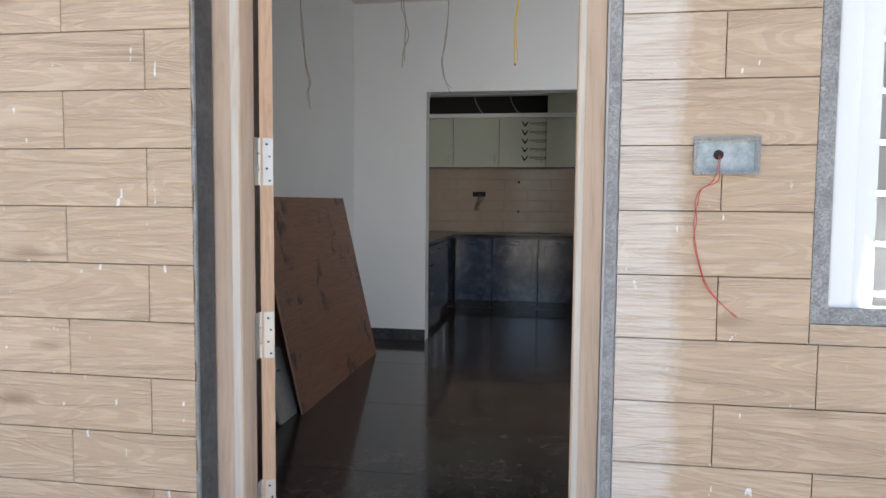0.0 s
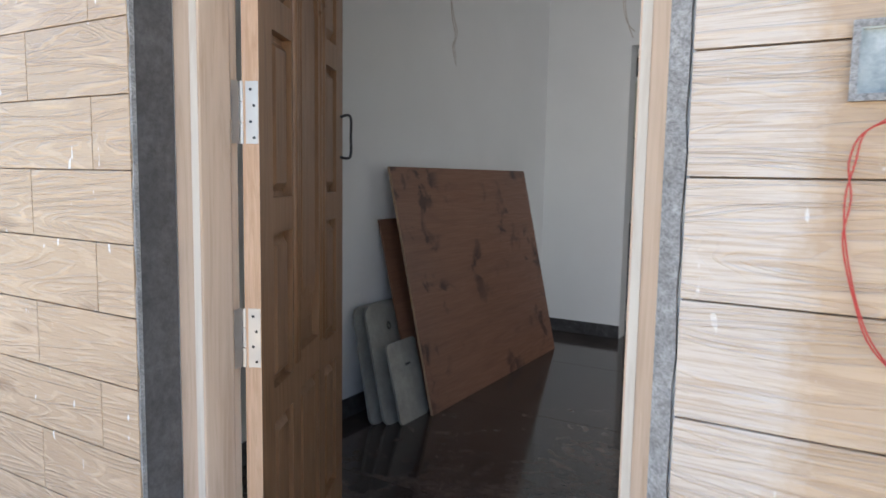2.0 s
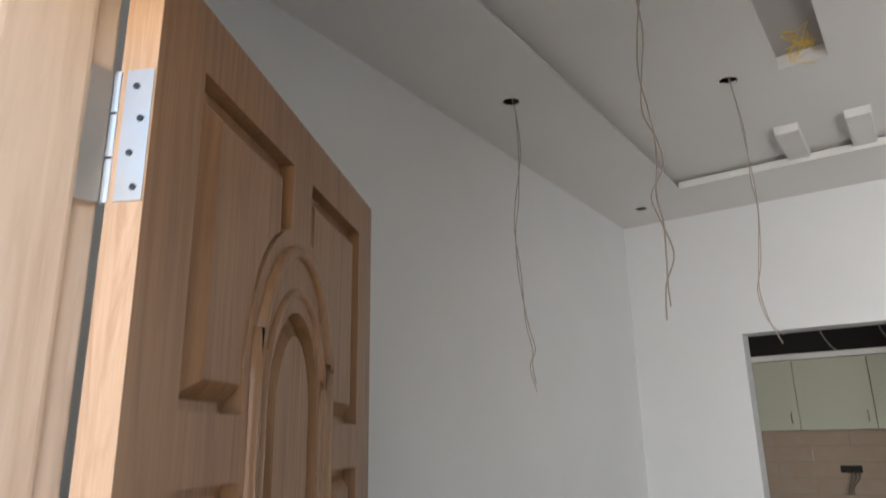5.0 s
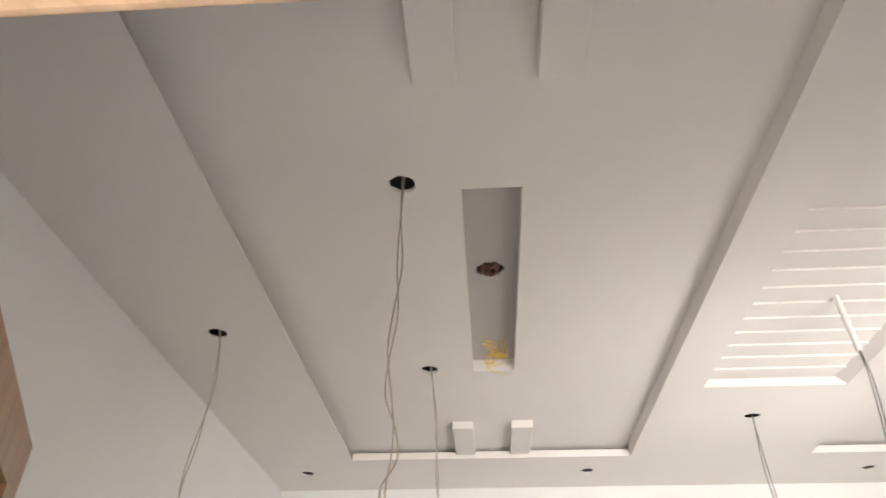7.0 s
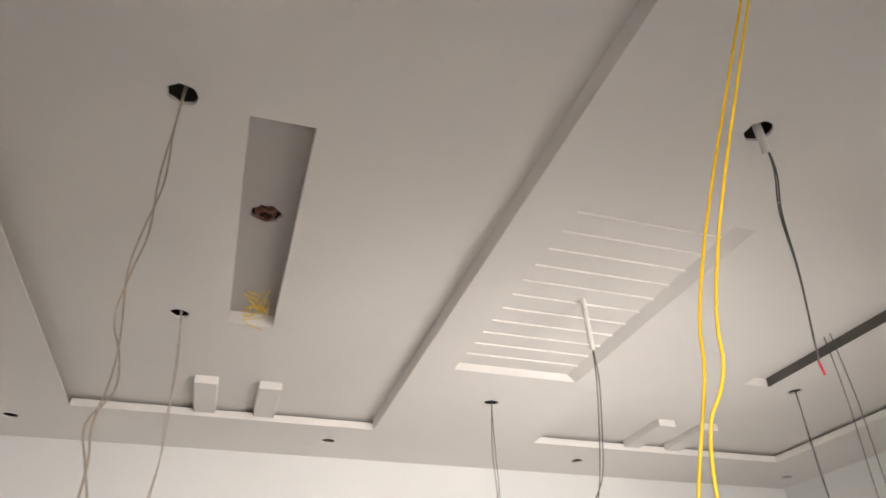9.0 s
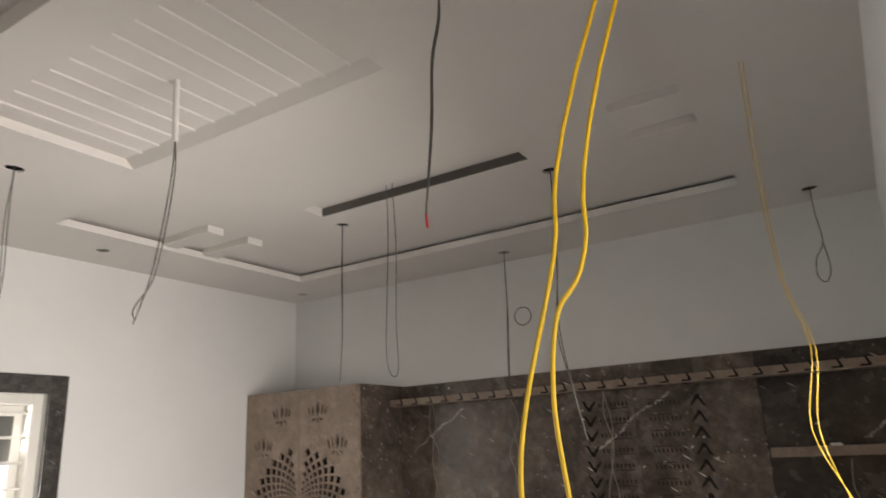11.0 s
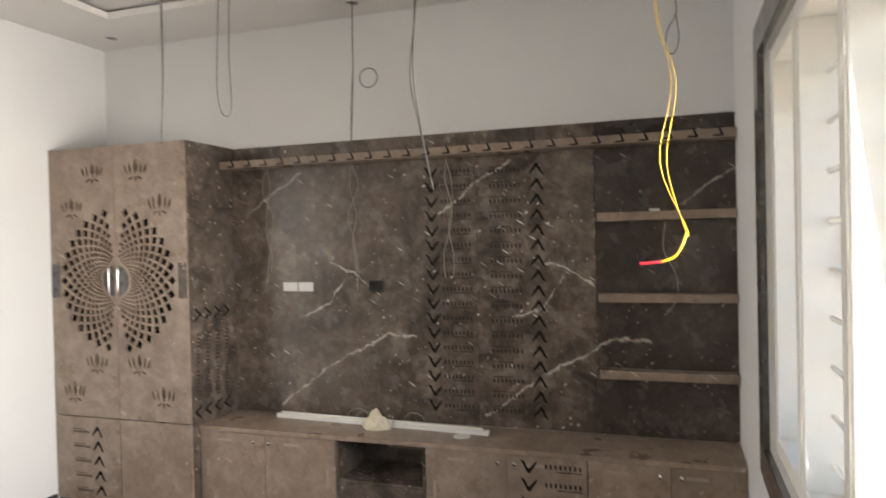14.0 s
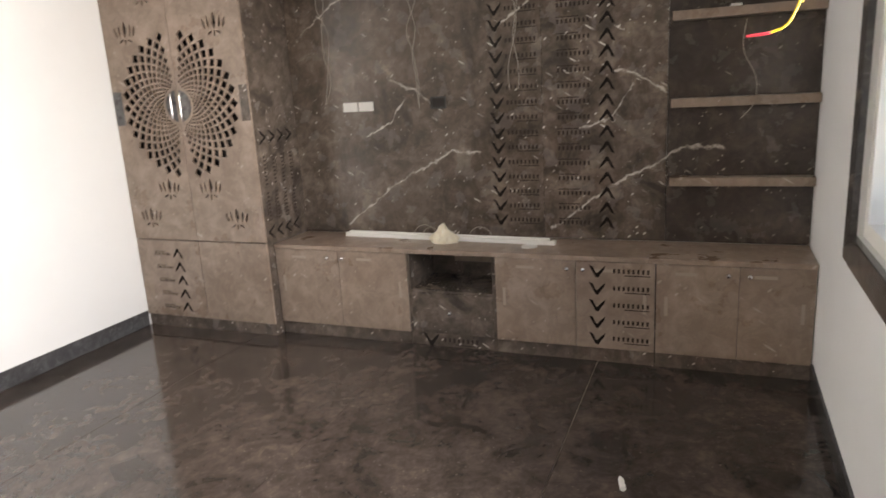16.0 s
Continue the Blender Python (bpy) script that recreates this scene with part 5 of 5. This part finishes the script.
for k in range(3):
    bm = bmesh.new()
    tube(bm, [(-0.03 + 0.02 * k, 6.745, 1.33), (-0.02 + 0.03 * k, 6.70, 1.28), (-0.05 + 0.015 * k, 6.69, 1.20), (-0.06 + 0.02 * k, 6.70, 1.14)], 0.004, 6, 4)
    part("loose_wire", bm, M_GREYWIRE, ob)
for x, z in ((0.47, 1.49), (0.47, 1.13)):
    bm = bmesh.new()
    cyl(bm, (x, 6.746, z), (x, 6.725, z), 0.016, 12)
    tagged(new("pipe_point", mesh_of("pipe_point", bm, M_BLACK)), "dark water pipe point in the kitchen tiles", "pipe")

# ---- outer wall: box, wire, cement edges ----
eb = thing("electrical_box", (1.31, 0.0, 1.33), "open galvanised switch box set in the tiled wall", "electrical box")
bm = bmesh.new()
prism(bm, rect(1.232, 1.312, 1.385, 1.402), [rect(1.240, 1.320, 1.377, 1.394)], -0.022, -0.0131, lambda u, v, w: (u, w, v))
part("rim", bm, M_CEMENT, eb, "rough cement rim")
bm = bmesh.new()
prism(bm, rect(1.239, 1.319, 1.378, 1.395), [rect(1.242, 1.322, 1.375, 1.392)], -0.020, -0.0131, lambda u, v, w: (u, w, v))
box(bm, 1.239, -0.0146, 1.319, 1.378, -0.0132, 1.395)
part("tray", bm, M_GALV, eb)
bm = bmesh.new()
# near-black disc, the dark of the hole painted on
cyl(bm, (1.29, -0.0147, 1.36), (1.29, -0.0156, 1.36), 0.012, 18)
part("knockout", bm, M_CAVITYSHADE, eb)
rw = thing("red_wire", (1.29, -0.02, 1.35), "pair of thin red wires dangling from the switch box", "wire")
for s in (0.0, 1.0):
    bm = bmesh.new()
    tube(bm, [(1.29 + 0.004 * s, -0.0155, 1.358), (1.286 + 0.004 * s, -0.03, 1.33), (1.275 + 0.012 * s, -0.03, 1.295), (1.247 + 0.006 * s, -0.024, 1.272 + 0.006 * s), (1.238 + 0.006 * s, -0.022, 1.24), (1.243 - 0.006 * s, -0.022, 1.20), (1.238 + 0.003 * s, -0.022, 1.15), (1.255 + 0.002 * s, -0.022, 1.08), (1.275 + 0.004 * s, -0.022, 1.03), (1.32, -0.026, 0.985), (1.342, -0.03, 0.965 + 0.004 * s)], 0.0011, 6, 5)
    part("strand", bm, M_REDWIRE, rw)
bm = bmesh.new()
prism(bm, [(DX1 - 0.002, -0.14)] + [(1.054 + 0.0015 * math.sin(k * 2.3) + 0.001 * math.sin(k * 5.1), -0.14 + k * 0.045) for k in range(53)] + [(DX1 - 0.002, 2.2)], [], -0.012, -0.0005, lambda u, v, w: (u, w, v))
tagged(new("cement_edge", mesh_of("cement_edge", bm, M_CEMENT)), "rough grey cement strip between door frame and wall tiles", "cement edge", "", "structure")
bm = bmesh.new()
prism(bm, [(-0.086 + 0.003 * math.sin(k * 2.3) + 0.002 * math.sin(k * 5.1), -0.14 + k * 0.045) for k in range(53)] + [(-0.0795, 2.2), (-0.0795, -0.14)], [], -0.011, -0.0005, lambda u, v, w: (u, w, v))
tagged(new("cement_edge", mesh_of("cement_edge", bm, M_CEMENT)), "rough grey cement strip between door frame and wall tiles", "cement edge", "", "structure")
solid("cement_edge", M_CEMENT, "rough grey cement strip round the window frame", "cement edge", [(1.515, -0.010, 0.955, 1.554, -0.0005, 2.15), (1.554, -0.010, 0.955, 3.25, -0.0005, 0.994), (WX1 + 0.001, -0.010, 0.994, 3.25, -0.0005, 2.15), (1.554, -0.010, 2.101, WX1, -0.0005, 2.15)])

bm = bmesh.new()
cyl(bm, (2.775, 0.935, 0.011), (2.83, 0.95, 0.011), 0.011, 14)
cyl(bm, (2.83, 0.95, 0.011), (2.845, 0.954, 0.011), 0.006, 10)
tagged(new("bulb_cap", mesh_of("bulb_cap", bm, M_PVC)), "small white plastic cap lying on the floor tiles", "cap")

# ---- floor slabs ----
slab_mesh = {}
ys = [YF - 0.1, 1.21, 2.26, 3.30, 4.34, 5.38, 6.2]
for y0, y1 in zip(ys, ys[1:]):
    xs = [XL, 1.6, XR] if y0 < 4.3 else [XL, 1.6, 2.45]
    for x0, x1 in zip(xs, xs[1:]):
        k = (round(x1 - x0, 3), round(y1 - y0, 3))
        if k not in slab_mesh:
            bm = bmesh.new()
            box(bm, 0.002, 0.002, -0.006, x1 - x0 - 0.002, y1 - y0 - 0.002, 0.0, chamfer=0.0008)
            slab_mesh[k] = mesh_of("floor_tile", bm, M_FLOOR)
        o = new("floor_tile", slab_mesh[k])
        o.parent = floor
        o.location = (x0, y0, 0)

# ---- wood-look planks on the outer wall ----
plank_mesh = {}


def planks(x_from, x_to, joints, z_first, pitch):
    row = -7
    while z_first + row * pitch < 3.1:
        z = z_first + row * pitch
        cuts = sorted(j + n * 1.2 for j in joints[row % 2] for n in range(-4, 5))
        edges = [x_from] + [c for c in cuts if x_from + 0.02 < c < x_to - 0.02] + [x_to]
        for a, b in zip(edges, edges[1:]):
            for h in holes_for(a, b, z, z + pitch):
                put_plank(*h)
        row += 1


def holes_for(a, b, z, top):
    """The plank, cut where the window's cement edge interrupts it."""
    out = [(a, b, z, top)]
    for hx0, hx1, hz0, hz1 in ((1.514, 3.251, 0.954, 2.151),):
        nxt = []
        for p, q, lo, hi in out:
            if q <= hx0 or p >= hx1 or hi <= hz0 or lo >= hz1:
                nxt.append((p, q, lo, hi))
                continue
            if p < hx0:
                nxt.append((p, hx0, lo, hi))
            if q > hx1:
                nxt.append((hx1, q, lo, hi))
            m0, m1 = max(p, hx0), min(q, hx1)
            if lo < hz0:
                nxt.append((m0, m1, lo, hz0))
            if hi > hz1:
                nxt.append((m0, m1, hz1, hi))
        out = nxt
    return out


def put_plank(a, b, z, top):
    if b - a < 0.008 or top - z < 0.008:
        return
    k = (round(b - a, 3), round(top - z, 3))
    if k not in plank_mesh:
        bm = bmesh.new()
        box(bm, 0.0012, -0.012, 0.0014, b - a - 0.0012, 0.0, top - z - 0.0014, chamfer=0.0012)
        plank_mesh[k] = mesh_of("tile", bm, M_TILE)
    o = new("tile", plank_mesh[k])
    o.parent = wall_front
    o.location = (a, -0.001, z)


solid("tile_bed", M_TILEGROUT, "dark grout bed behind the wall tiles", "grout", [(-3.2, -0.004, -0.14, -0.087, -0.0006, 3.1), (1.06, -0.004, -0.14, 1.514, -0.0006, 3.1)])
planks(-2.6, -0.0865, ([-0.222], [-0.475]), 0.895, 0.162)
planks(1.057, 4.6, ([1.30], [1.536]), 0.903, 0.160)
